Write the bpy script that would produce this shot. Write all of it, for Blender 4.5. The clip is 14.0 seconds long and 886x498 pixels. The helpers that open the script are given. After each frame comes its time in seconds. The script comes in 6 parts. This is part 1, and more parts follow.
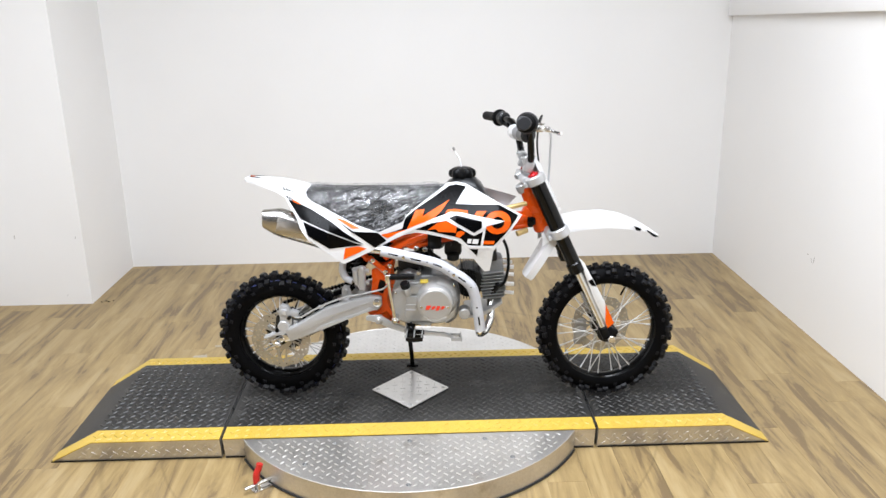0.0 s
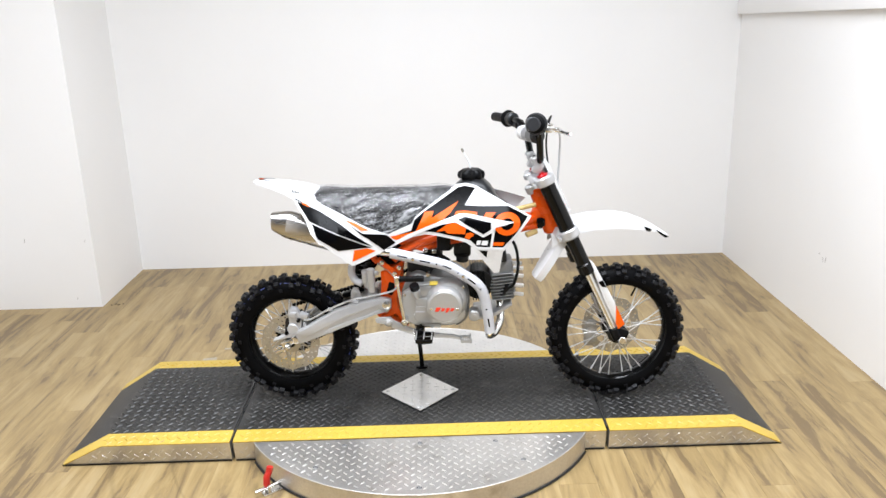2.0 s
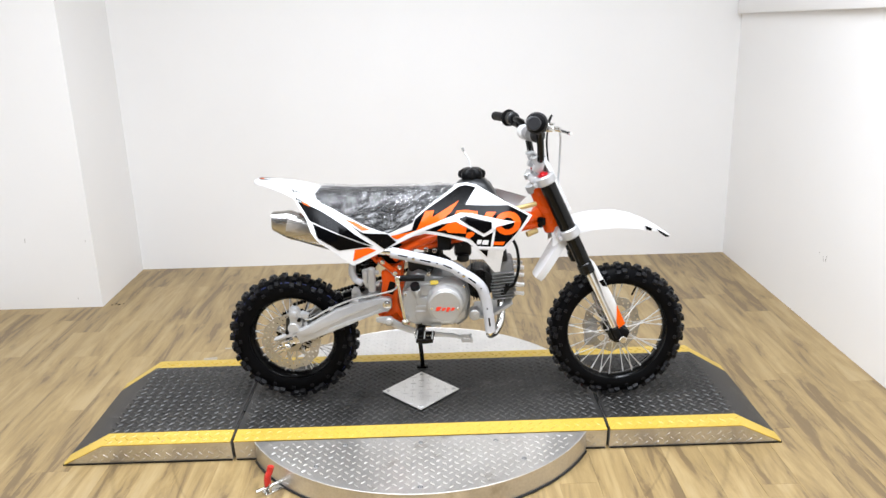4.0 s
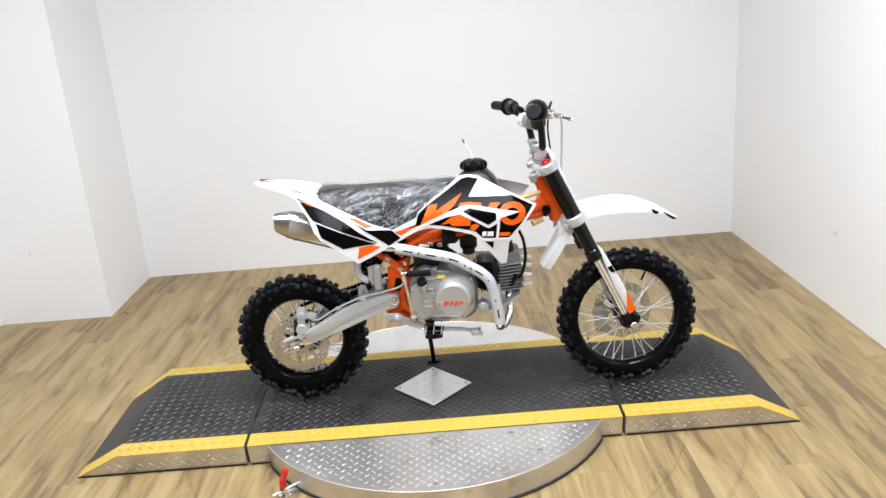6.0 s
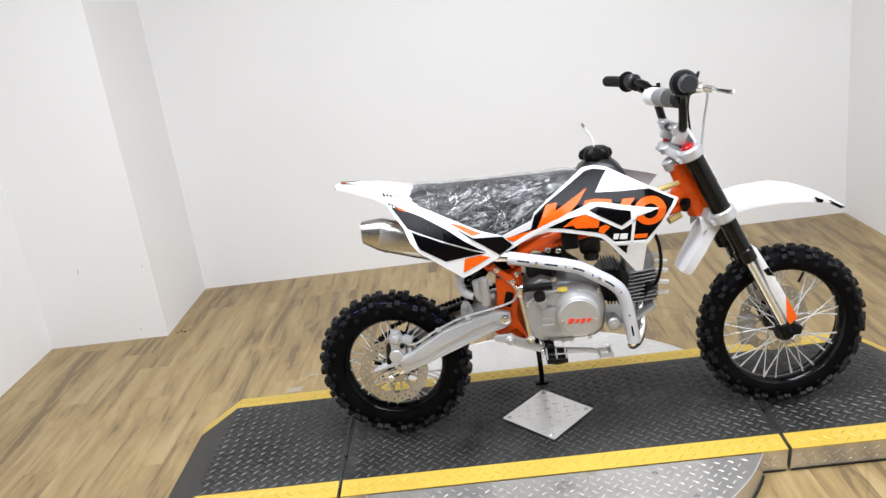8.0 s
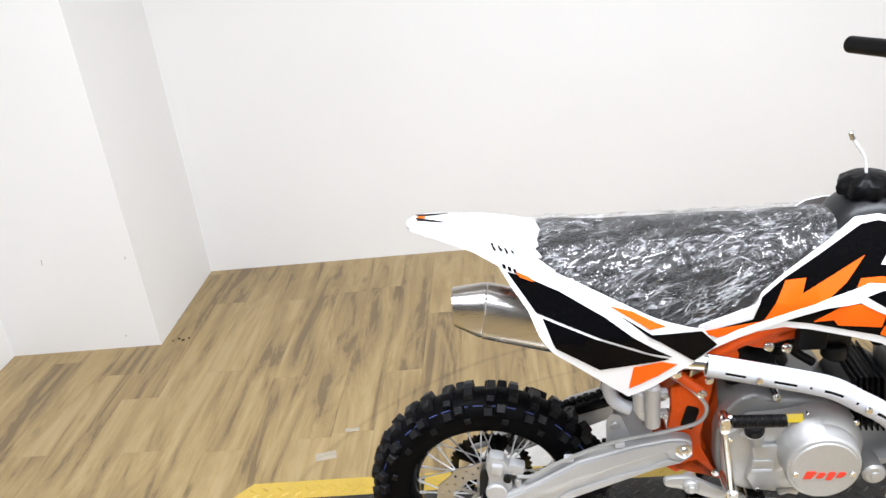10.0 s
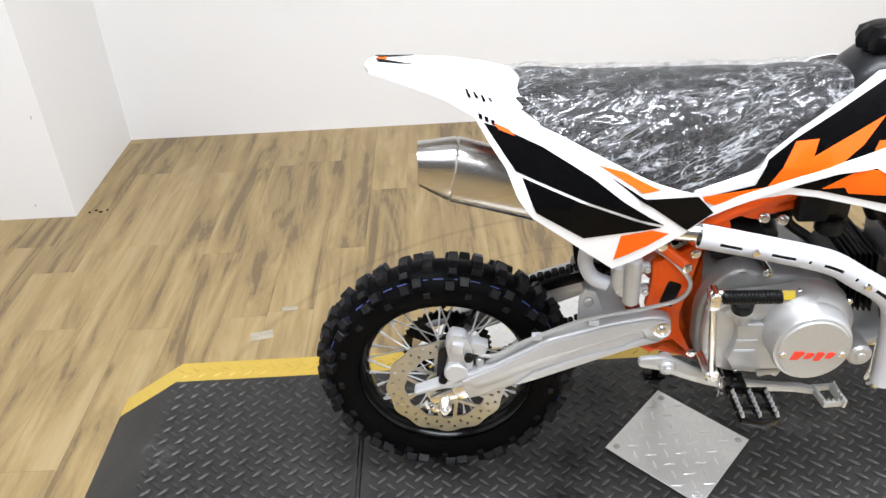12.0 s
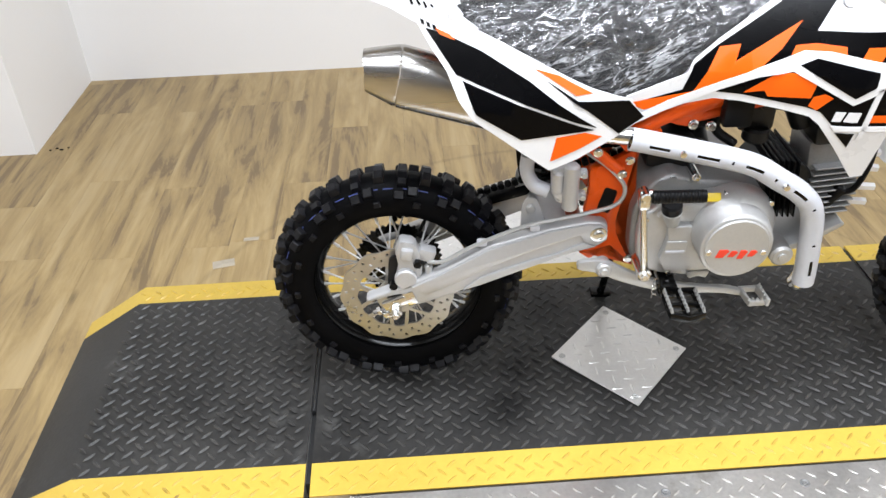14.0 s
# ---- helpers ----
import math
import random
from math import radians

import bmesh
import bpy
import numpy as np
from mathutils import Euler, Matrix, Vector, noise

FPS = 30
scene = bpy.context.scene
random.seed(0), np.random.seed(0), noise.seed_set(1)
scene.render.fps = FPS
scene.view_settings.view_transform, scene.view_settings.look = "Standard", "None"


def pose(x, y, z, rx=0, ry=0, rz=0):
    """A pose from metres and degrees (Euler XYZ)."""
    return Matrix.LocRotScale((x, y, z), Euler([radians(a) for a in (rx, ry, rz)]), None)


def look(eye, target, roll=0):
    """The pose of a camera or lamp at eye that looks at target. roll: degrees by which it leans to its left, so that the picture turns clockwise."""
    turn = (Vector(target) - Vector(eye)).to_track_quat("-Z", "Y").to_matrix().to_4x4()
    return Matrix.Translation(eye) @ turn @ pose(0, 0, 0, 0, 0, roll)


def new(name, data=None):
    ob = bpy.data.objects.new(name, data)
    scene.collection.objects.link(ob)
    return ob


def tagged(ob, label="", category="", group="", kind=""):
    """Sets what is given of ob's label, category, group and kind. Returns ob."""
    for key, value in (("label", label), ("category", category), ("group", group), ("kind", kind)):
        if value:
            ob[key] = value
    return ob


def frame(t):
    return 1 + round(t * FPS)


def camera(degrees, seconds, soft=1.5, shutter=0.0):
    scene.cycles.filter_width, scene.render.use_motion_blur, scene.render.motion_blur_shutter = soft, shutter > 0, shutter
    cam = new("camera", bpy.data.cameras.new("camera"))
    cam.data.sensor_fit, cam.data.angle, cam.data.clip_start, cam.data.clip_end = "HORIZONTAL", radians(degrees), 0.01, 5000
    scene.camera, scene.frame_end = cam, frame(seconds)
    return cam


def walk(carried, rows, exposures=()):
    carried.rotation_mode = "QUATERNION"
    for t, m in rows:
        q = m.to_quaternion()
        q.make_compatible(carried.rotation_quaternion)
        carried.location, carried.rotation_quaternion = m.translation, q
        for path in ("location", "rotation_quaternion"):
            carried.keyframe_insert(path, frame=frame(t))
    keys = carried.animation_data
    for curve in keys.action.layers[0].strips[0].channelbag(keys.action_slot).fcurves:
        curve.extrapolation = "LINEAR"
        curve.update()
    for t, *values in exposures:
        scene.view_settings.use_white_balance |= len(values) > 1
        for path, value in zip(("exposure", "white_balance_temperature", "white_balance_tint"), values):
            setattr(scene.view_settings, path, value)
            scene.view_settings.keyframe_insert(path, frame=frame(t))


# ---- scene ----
cam = camera(58.3, 14.0)
PATH = [
    (0, (0.073, -2.685, 1.464), (0.113, -0.774, 0.875), -1.0),
    (0.5, (0.072, -2.676, 1.457), (0.099, -0.769, 0.852), -1.5),
    (1, (0.067, -2.671, 1.459), (0.083, -0.766, 0.85), -1.5),
    (1.5, (0.07, -2.676, 1.459), (0.085, -0.765, 0.869), -1.6),
    (2, (0.069, -2.676, 1.465), (0.089, -0.764, 0.878), -1.5),
    (2.5, (0.065, -2.672, 1.46), (0.086, -0.76, 0.872), -1.5),
    (3, (0.067, -2.677, 1.46), (0.088, -0.766, 0.87), -1.5),
    (5.3, (0.065, -2.671, 1.468), (0.074, -0.757, 0.885), -2.0),
    (5.5, (0.064, -2.667, 1.457), (0.051, -0.762, 0.849), -2.9),
    (6, (0.075, -2.649, 1.458), (0.075, -0.742, 0.854), -4.5),
    (6.5, (0.094, -2.624, 1.45), (-0.028, -0.715, 0.866), -3.2),
    (7, (0.092, -2.541, 1.428), (-0.141, -0.657, 0.798), -1.3),
    (7.5, (-0.056, -2.382, 1.413), (-0.265, -0.499, 0.771), -5.3),
    (8, (-0.154, -2.219, 1.414), (-0.245, -0.322, 0.786), -7.7),
    (8.5, (-0.158, -1.935, 1.397), (-0.312, -0.045, 0.762), -5.8),
    (9, (-0.208, -1.657, 1.39), (-0.41, 0.203, 0.683), -7.5),
    (9.2, (-0.26, -1.551, 1.441), (-0.452, 0.292, 0.687), -8.4),
    (11.3, (-0.426, -1.078, 1.342), (-0.466, 0.71, 0.446), -2.2),
    (11.5, (-0.434, -1.091, 1.334), (-0.457, 0.673, 0.391), -2.2),
    (12, (-0.445, -1.113, 1.294), (-0.447, 0.573, 0.218), -3.1),
    (12.5, (-0.451, -1.152, 1.257), (-0.426, 0.481, 0.103), -1.7),
    (13, (-0.453, -1.19, 1.237), (-0.453, 0.39, 0.011), -0.7),
    (13.5, (-0.436, -1.202, 1.237), (-0.409, 0.391, 0.028), -1.4),
    (14, (-0.411, -1.217, 1.251), (-0.348, 0.414, 0.095), -2.1),
]
EXPOSURE = [(0, -0.12), (1, -0.05), (2, 0.0), (3, 0.0), (5.5, -0.08), (6.5, -0.14), (7.5, -0.18), (8.5, -0.16), (9, -0.10), (11.5, 0.06), (12.5, -0.03), (14, -0.06)]
walk(cam, [(t, look(eye, target, roll)) for t, eye, target, roll in PATH], EXPOSURE)

# ---- light ----
world = bpy.data.worlds.new("world")
scene.world = world
world.use_nodes = True
world.node_tree.nodes["Background"].inputs[0].default_value = (0.9, 0.95, 1.0, 1)
world.node_tree.nodes["Background"].inputs[1].default_value = 0.05


def ceiling_lamp(x, y, z, sx, sy, watts, colour):
    data = bpy.data.lights.new("ceiling_lamp", "AREA")
    data.shape, data.size, data.size_y, data.energy, data.color = "RECTANGLE", sx, sy, watts, colour
    new("ceiling_lamp", data).matrix_world = pose(x, y, z)


WHITE_LIGHT = (0.945, 1.0, 1.10)
ceiling_lamp(0.0, -0.55, 2.62, 2.4, 0.5, 104, WHITE_LIGHT)
ceiling_lamp(0.0, -2.3, 2.62, 2.4, 0.5, 76, WHITE_LIGHT)

# ---- materials ----


def material(name, colour, rough=0.5, metal=0.0, vary=0.12, scale=8.0, fine=90.0, bump=0.05, depth=0.002, coat=0.0, wear=None, stretch=(1, 1, 1), spec=0.5):
    """A surface with colour that varies at two scales, uneven gloss and a fine relief; wear: a second colour in patches."""
    m = bpy.data.materials.new(name)
    m.use_nodes = True
    n, l = m.node_tree.nodes, m.node_tree.links
    b = n["Principled BSDF"]
    tc = n.new("ShaderNodeTexCoord")
    mp = n.new("ShaderNodeMapping")
    mp.inputs["Scale"].default_value = stretch
    l.new(tc.outputs["Object"], mp.inputs["Vector"])
    big, small = n.new("ShaderNodeTexNoise"), n.new("ShaderNodeTexNoise")
    big.inputs["Scale"].default_value, small.inputs["Scale"].default_value = scale, fine
    big.inputs["Detail"].default_value, small.inputs["Detail"].default_value = 5, 3
    l.new(mp.outputs[0], big.inputs["Vector"])
    l.new(mp.outputs[0], small.inputs["Vector"])
    ramp = n.new("ShaderNodeMapRange")
    ramp.inputs["From Min"].default_value, ramp.inputs["From Max"].default_value = 0.3, 0.7
    ramp.inputs["To Min"].default_value, ramp.inputs["To Max"].default_value = 1 - vary, 1 + vary
    l.new(big.outputs["Fac"], ramp.inputs["Value"])
    ramp2 = n.new("ShaderNodeMapRange")
    ramp2.inputs["From Min"].default_value, ramp2.inputs["From Max"].default_value = 0.3, 0.7
    ramp2.inputs["To Min"].default_value, ramp2.inputs["To Max"].default_value = 1 - vary * 0.5, 1 + vary * 0.5
    l.new(small.outputs["Fac"], ramp2.inputs["Value"])
    mul = n.new("ShaderNodeMath")
    mul.operation = "MULTIPLY"
    l.new(ramp.outputs[0], mul.inputs[0])
    l.new(ramp2.outputs[0], mul.inputs[1])
    tint = n.new("ShaderNodeVectorMath")
    tint.operation = "SCALE"
    tint.inputs[0].default_value = colour
    l.new(mul.outputs[0], tint.inputs["Scale"])
    if wear:
        other, amount, size = wear
        spots = n.new("ShaderNodeTexNoise")
        spots.inputs["Scale"].default_value, spots.inputs["Detail"].default_value, spots.inputs["Roughness"].default_value = size, 8, 0.7
        l.new(mp.outputs[0], spots.inputs["Vector"])
        cut = n.new("ShaderNodeMapRange")
        cut.inputs["From Min"].default_value, cut.inputs["From Max"].default_value = 0.72 - amount, 0.80 - amount * 0.6
        l.new(spots.outputs["Fac"], cut.inputs["Value"])
        mix = n.new("ShaderNodeMix")
        mix.data_type = "RGBA"
        l.new(cut.outputs[0], mix.inputs["Factor"])
        l.new(tint.outputs[0], mix.inputs["A"])
        mix.inputs["B"].default_value = (*other, 1)
        l.new(mix.outputs["Result"], b.inputs["Base Color"])
    else:
        l.new(tint.outputs[0], b.inputs["Base Color"])
    gloss = n.new("ShaderNodeMapRange")
    gloss.inputs["To Min"].default_value, gloss.inputs["To Max"].default_value = rough * 0.8, min(1, rough * 1.2)
    l.new(big.outputs["Fac"], gloss.inputs["Value"])
    l.new(gloss.outputs[0], b.inputs["Roughness"])
    b.inputs["Metallic"].default_value = metal
    b.inputs["Coat Weight"].default_value = coat
    b.inputs["Specular IOR Level"].default_value = spec
    b.inputs["Coat Roughness"].default_value = 0.08
    if bump:
        bp = n.new("ShaderNodeBump")
        bp.inputs["Strength"].default_value, bp.inputs["Distance"].default_value = bump, depth
        l.new(small.outputs["Fac"], bp.inputs["Height"])
        l.new(bp.outputs[0], b.inputs["Normal"])
    return m


def plank_material():
    """Printed vinyl planks: pale tan with brown and grey cloudy streaks along the grain, each plank of its own tone."""
    m = bpy.data.materials.new("vinyl_plank")
    m.use_nodes = True
    n, l = m.node_tree.nodes, m.node_tree.links
    b = n["Principled BSDF"]
    tc, info = n.new("ShaderNodeTexCoord"), n.new("ShaderNodeObjectInfo")
    off = n.new("ShaderNodeVectorMath")
    off.operation = "MULTIPLY_ADD"
    l.new(info.outputs["Random"], off.inputs[0])
    off.inputs[1].default_value = (37, 61, 0)
    l.new(tc.outputs["Object"], off.inputs[2])

    def noise_at(scale, stretch, detail, rough, twist=0.0):
        mp = n.new("ShaderNodeMapping")
        mp.inputs["Scale"].default_value = stretch
        l.new(off.outputs[0], mp.inputs["Vector"])
        t = n.new("ShaderNodeTexNoise")
        t.inputs["Scale"].default_value, t.inputs["Detail"].default_value, t.inputs["Roughness"].default_value, t.inputs["Distortion"].default_value = scale, detail, rough, twist
        l.new(mp.outputs[0], t.inputs["Vector"])
        return t

    cloud = noise_at(4.8, (2.4, 0.34, 1), 8, 0.68, 1.0)
    grain = noise_at(60.0, (1.0, 0.06, 1), 4, 0.6)
    streak = noise_at(18.0, (1.0, 0.065, 1), 7, 0.66, 0.9)
    add = n.new("ShaderNodeMath")
    add.operation = "MULTIPLY_ADD"
    l.new(info.outputs["Random"], add.inputs[0])
    add.inputs[1].default_value = 0.13
    half = n.new("ShaderNodeMath")
    half.operation = "MULTIPLY"
    half.inputs[1].default_value = 1.04
    l.new(cloud.outputs["Fac"], half.inputs[0])
    l.new(half.outputs[0], add.inputs[2])
    add2 = n.new("ShaderNodeMath")
    add2.operation = "MULTIPLY_ADD"
    l.new(streak.outputs["Fac"], add2.inputs[0])
    add2.inputs[1].default_value = 0.58
    l.new(add.outputs[0], add2.inputs[2])
    ramp = n.new("ShaderNodeValToRGB")
    e = ramp.color_ramp.elements
    e[0].position, e[0].color = 0.68, (0.408, 0.301, 0.149, 1)
    e[1].position, e[1].color = 1.10, (0.180, 0.122, 0.058, 1)
    for p, c in ((0.79, (0.370, 0.264, 0.118, 1)), (0.875, (0.316, 0.221, 0.096, 1)), (0.955, (0.262, 0.183, 0.083, 1))):
        q = e.new(p)
        q.color = c
    l.new(add2.outputs[0], ramp.inputs["Fac"])
    fine = n.new("ShaderNodeMapRange")
    fine.inputs["From Min"].default_value, fine.inputs["From Max"].default_value = 0.3, 0.7
    fine.inputs["To Min"].default_value, fine.inputs["To Max"].default_value = 0.92, 1.05
    l.new(grain.outputs["Fac"], fine.inputs["Value"])
    tint = n.new("ShaderNodeVectorMath")
    tint.operation = "SCALE"
    l.new(ramp.outputs["Color"], tint.inputs[0])
    l.new(fine.outputs[0], tint.inputs["Scale"])
    # small dark knots
    knot, cut, dark = n.new("ShaderNodeTexVoronoi"), n.new("ShaderNodeMapRange"), n.new("ShaderNodeVectorMath")
    stretch = n.new("ShaderNodeMapping")
    stretch.inputs["Scale"].default_value = (7.0, 2.4, 1)
    l.new(off.outputs[0], stretch.inputs["Vector"])
    l.new(stretch.outputs[0], knot.inputs["Vector"])
    knot.inputs["Scale"].default_value = 1.0
    cut.inputs["From Min"].default_value, cut.inputs["From Max"].default_value = 0.02, 0.10
    cut.inputs["To Min"].default_value, cut.inputs["To Max"].default_value = 0.55, 1.0
    l.new(knot.outputs["Distance"], cut.inputs["Value"])
    dark.operation = "SCALE"
    l.new(tint.outputs[0], dark.inputs[0])
    l.new(cut.outputs[0], dark.inputs["Scale"])
    l.new(dark.outputs[0], b.inputs["Base Color"])
    b.inputs["Roughness"].default_value = 0.42
    bp = n.new("ShaderNodeBump")
    bp.inputs["Strength"].default_value, bp.inputs["Distance"].default_value = 0.25, 0.001
    l.new(grain.outputs["Fac"], bp.inputs["Height"])
    l.new(bp.outputs[0], b.inputs["Normal"])
    return m


def film_material():
    """Clear packing film, crumpled: thin, glossy, mostly see-through; white creases paint in its glints."""
    m = bpy.data.materials.new("clear_film")
    m.use_nodes = True
    n, l = m.node_tree.nodes, m.node_tree.links
    b = n["Principled BSDF"]
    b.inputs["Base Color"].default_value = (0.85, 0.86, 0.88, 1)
    b.inputs["Roughness"].default_value = 0.09
    b.inputs["IOR"].default_value = 1.6
    b.inputs["Specular IOR Level"].default_value = 1.0
    tc = n.new("ShaderNodeTexCoord")
    slant = n.new("ShaderNodeMapping")
    slant.inputs["Rotation"].default_value = (0, radians(22), 0)
    l.new(tc.outputs["Object"], slant.inputs["Vector"])
    mp = n.new("ShaderNodeMapping")
    mp.inputs["Scale"].default_value = (0.32, 1, 1.35)
    l.new(slant.outputs[0], mp.inputs["Vector"])
    folds = []
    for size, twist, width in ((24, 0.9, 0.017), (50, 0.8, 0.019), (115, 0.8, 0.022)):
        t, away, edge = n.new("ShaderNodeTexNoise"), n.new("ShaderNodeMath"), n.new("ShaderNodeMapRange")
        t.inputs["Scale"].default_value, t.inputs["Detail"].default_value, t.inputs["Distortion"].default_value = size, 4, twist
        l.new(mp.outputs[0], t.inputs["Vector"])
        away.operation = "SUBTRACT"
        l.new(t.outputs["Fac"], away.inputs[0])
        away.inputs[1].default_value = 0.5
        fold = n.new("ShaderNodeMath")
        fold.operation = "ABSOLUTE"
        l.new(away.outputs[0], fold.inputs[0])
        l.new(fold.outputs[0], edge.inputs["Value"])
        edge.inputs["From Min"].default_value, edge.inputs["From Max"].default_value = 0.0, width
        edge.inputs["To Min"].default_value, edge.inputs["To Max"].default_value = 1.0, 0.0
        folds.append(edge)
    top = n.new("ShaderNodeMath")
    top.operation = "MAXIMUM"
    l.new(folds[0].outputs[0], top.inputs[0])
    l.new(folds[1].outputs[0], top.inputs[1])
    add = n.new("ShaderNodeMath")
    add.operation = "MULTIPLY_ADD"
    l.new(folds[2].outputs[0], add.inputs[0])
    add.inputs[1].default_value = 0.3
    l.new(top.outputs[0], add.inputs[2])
    bp = n.new("ShaderNodeBump")
    bp.inputs["Strength"].default_value, bp.inputs["Distance"].default_value = 0.9, 0.004
    l.new(add.outputs[0], bp.inputs["Height"])
    l.new(bp.outputs[0], b.inputs["Normal"])
    # opaque pale creases: fold whitening plus lamp glints put into the colour
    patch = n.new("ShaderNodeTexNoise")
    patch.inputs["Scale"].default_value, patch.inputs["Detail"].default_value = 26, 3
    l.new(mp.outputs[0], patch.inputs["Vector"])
    glint_mask = n.new("ShaderNodeMapRange")
    glint_mask.inputs["From Min"].default_value, glint_mask.inputs["From Max"].default_value = 0.42, 0.58
    glint_mask.inputs["To Min"].default_value, glint_mask.inputs["To Max"].default_value = 0.08, 0.95
    l.new(patch.outputs["Fac"], glint_mask.inputs["Value"])
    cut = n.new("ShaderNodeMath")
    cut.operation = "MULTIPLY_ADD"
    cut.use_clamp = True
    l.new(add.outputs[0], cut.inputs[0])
    l.new(glint_mask.outputs[0], cut.inputs[1])
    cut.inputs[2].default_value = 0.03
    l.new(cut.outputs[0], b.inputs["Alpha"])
    shine, mix = n.new("ShaderNodeBsdfGlossy"), n.new("ShaderNodeMixShader")
    shine.inputs["Roughness"].default_value = 0.16
    l.new(bp.outputs[0], shine.inputs["Normal"])
    mix.inputs["Fac"].default_value = 0.105
    l.new(b.outputs[0], mix.inputs[1])
    l.new(shine.outputs[0], mix.inputs[2])
    l.new(mix.outputs[0], n["Material Output"].inputs["Surface"])
    return m


WALL = material("wall_paint", (0.86, 0.85, 0.835), 0.6, vary=0.015, scale=1.3, fine=240, bump=0.06, depth=0.001, wear=((0.66, 0.64, 0.60), 0.02, 3.0))
# grey of the unseen ceiling, darkened to cut fill light
FILLCUTCEIL = material("ceiling_paint", (0.45, 0.44, 0.43), 0.8, vary=0.02, scale=2, fine=150)
# near-black grey for the unseen rear wall, to cut fill and reflections
FILLCUTWALL = material("grey_wall_paint", (0.09, 0.09, 0.09), 0.7, vary=0.05, scale=1.5)
PLANK = plank_material()
SUBFLOOR = material("floor_joint", (0.13, 0.095, 0.06), 0.7)
STEEL = material("tread_plate_steel", (0.62, 0.60, 0.57), 0.34, 0.85, vary=0.14, scale=6, fine=130, bump=0.08, wear=((0.42, 0.39, 0.35), 0.14, 9.0))
ALU = material("tread_plate_aluminium", (0.72, 0.71, 0.69), 0.36, 0.8, vary=0.07, scale=9, fine=160, bump=0.08, wear=((0.55, 0.52, 0.48), 0.10, 14.0))
DECK = material("black_deck_paint", (0.027, 0.026, 0.0243), 0.42, 0.0, vary=0.35, scale=5, fine=120, bump=0.18, wear=((0.085, 0.083, 0.078), 0.14, 7.0), spec=0.35)
# paler than the deck: worn, dusty lug tops plus their glints as colour
DECKLUG = material("black_deck_lug", (0.049, 0.047, 0.044), 0.36, 0.0, vary=0.4, scale=5, fine=60, bump=0.1, wear=((0.105, 0.10, 0.093), 0.15, 14.0), spec=0.36)
YELLOW = material("yellow_paint", (0.58, 0.395, 0.060), 0.40, 0.0, vary=0.07, scale=6, fine=90, bump=0.12, wear=((0.40, 0.25, 0.03), 0.10, 11.0))
YELLOWLUG = material("yellow_lug_paint", (0.54, 0.36, 0.050), 0.36, 0.0, vary=0.15, scale=9, fine=60, bump=0.1, wear=((0.06, 0.045, 0.03), 0.10, 16.0))
BLACKGAP = material("black_edge", (0.012, 0.012, 0.012), 0.6)
WHITE = material("white_plastic", (0.72, 0.72, 0.72), 0.28, vary=0.02, scale=6, fine=200, bump=0.02, coat=0.25)
WHITE2 = material("white_powder_coat", (0.52, 0.53, 0.56), 0.35, vary=0.04, scale=14, fine=200, bump=0.04)
BLACKDECAL = material("black_gloss_decal", (0.0022, 0.0022, 0.0026), 0.13, vary=0.1, bump=0.02, fine=40, coat=0.0, spec=0.09)
ORANGE = material("orange_paint", (0.70, 0.078, 0.004), 0.28, vary=0.05, scale=10, bump=0.03, coat=0.2, spec=0.3)
ORANGEDECAL = material("orange_decal", (0.80, 0.112, 0.006), 0.25, vary=0.03, bump=0.01, coat=0.0, spec=0.25)
REDDECAL = material("red_decal", (0.72, 0.045, 0.02), 0.35, vary=0.03)
RED = material("red_anodised", (0.55, 0.015, 0.02), 0.25, 0.6)
REDGRIP = material("red_dipped_vinyl", (0.55, 0.022, 0.015), 0.4)
CAST = material("cast_aluminium", (0.46, 0.46, 0.45), 0.40, 0.55, vary=0.05, scale=14, fine=260, bump=0.10)
CASEGREY = material("grey_cast_case", (0.235, 0.235, 0.23), 0.40, 0.5, vary=0.08, scale=14, fine=260, bump=0.10)
SILVER = material("silver_paint", (0.49, 0.49, 0.49), 0.36, 0.35, vary=0.04, scale=10, fine=200, bump=0.04)
CHROME = material("bright_steel", (0.74, 0.74, 0.73), 0.20, 1.0, vary=0.05, bump=0.0)
SPOKE = material("zinc_spoke", (0.70, 0.70, 0.70), 0.35, 0.4, vary=0.05, bump=0.0)
BRUSHED = material("brushed_steel", (0.50, 0.485, 0.465), 0.27, 1.0, vary=0.06, scale=10, fine=200, bump=0.06, stretch=(0.1, 1, 1))
DISC = material("brake_disc_steel", (0.47, 0.46, 0.435), 0.30, 0.85, vary=0.08, scale=20, bump=0.03)
RUBBER = material("tyre_rubber", (0.0028, 0.0028, 0.0032), 0.48, vary=0.25, scale=12, fine=120, bump=0.12, wear=((0.008, 0.008, 0.009), 0.12, 20.0), spec=0.05)
KNOB = material("worn_tyre_knob", (0.006, 0.006, 0.0072), 0.42, vary=0.3, scale=30, fine=150, bump=0.12, wear=((0.017, 0.017, 0.019), 0.14, 45.0), spec=0.22)
BLACK = material("black_plastic", (0.003, 0.003, 0.0033), 0.38, vary=0.15, scale=15, fine=220, bump=0.08, spec=0.14)
BLACKGLOSS = material("black_anodised", (0.003, 0.003, 0.003), 0.18, 0.0, vary=0.1, bump=0.01, coat=0.08, spec=0.2)
GREYPLASTIC = material("dark_grey_plastic", (0.013, 0.0135, 0.0145), 0.34, vary=0.12, scale=12, fine=200, bump=0.06, spec=0.3)
GRIPGREY = material("blue_grey_plastic", (0.026, 0.027, 0.030), 0.40, vary=0.08, scale=12, fine=200, bump=0.04, spec=0.3)
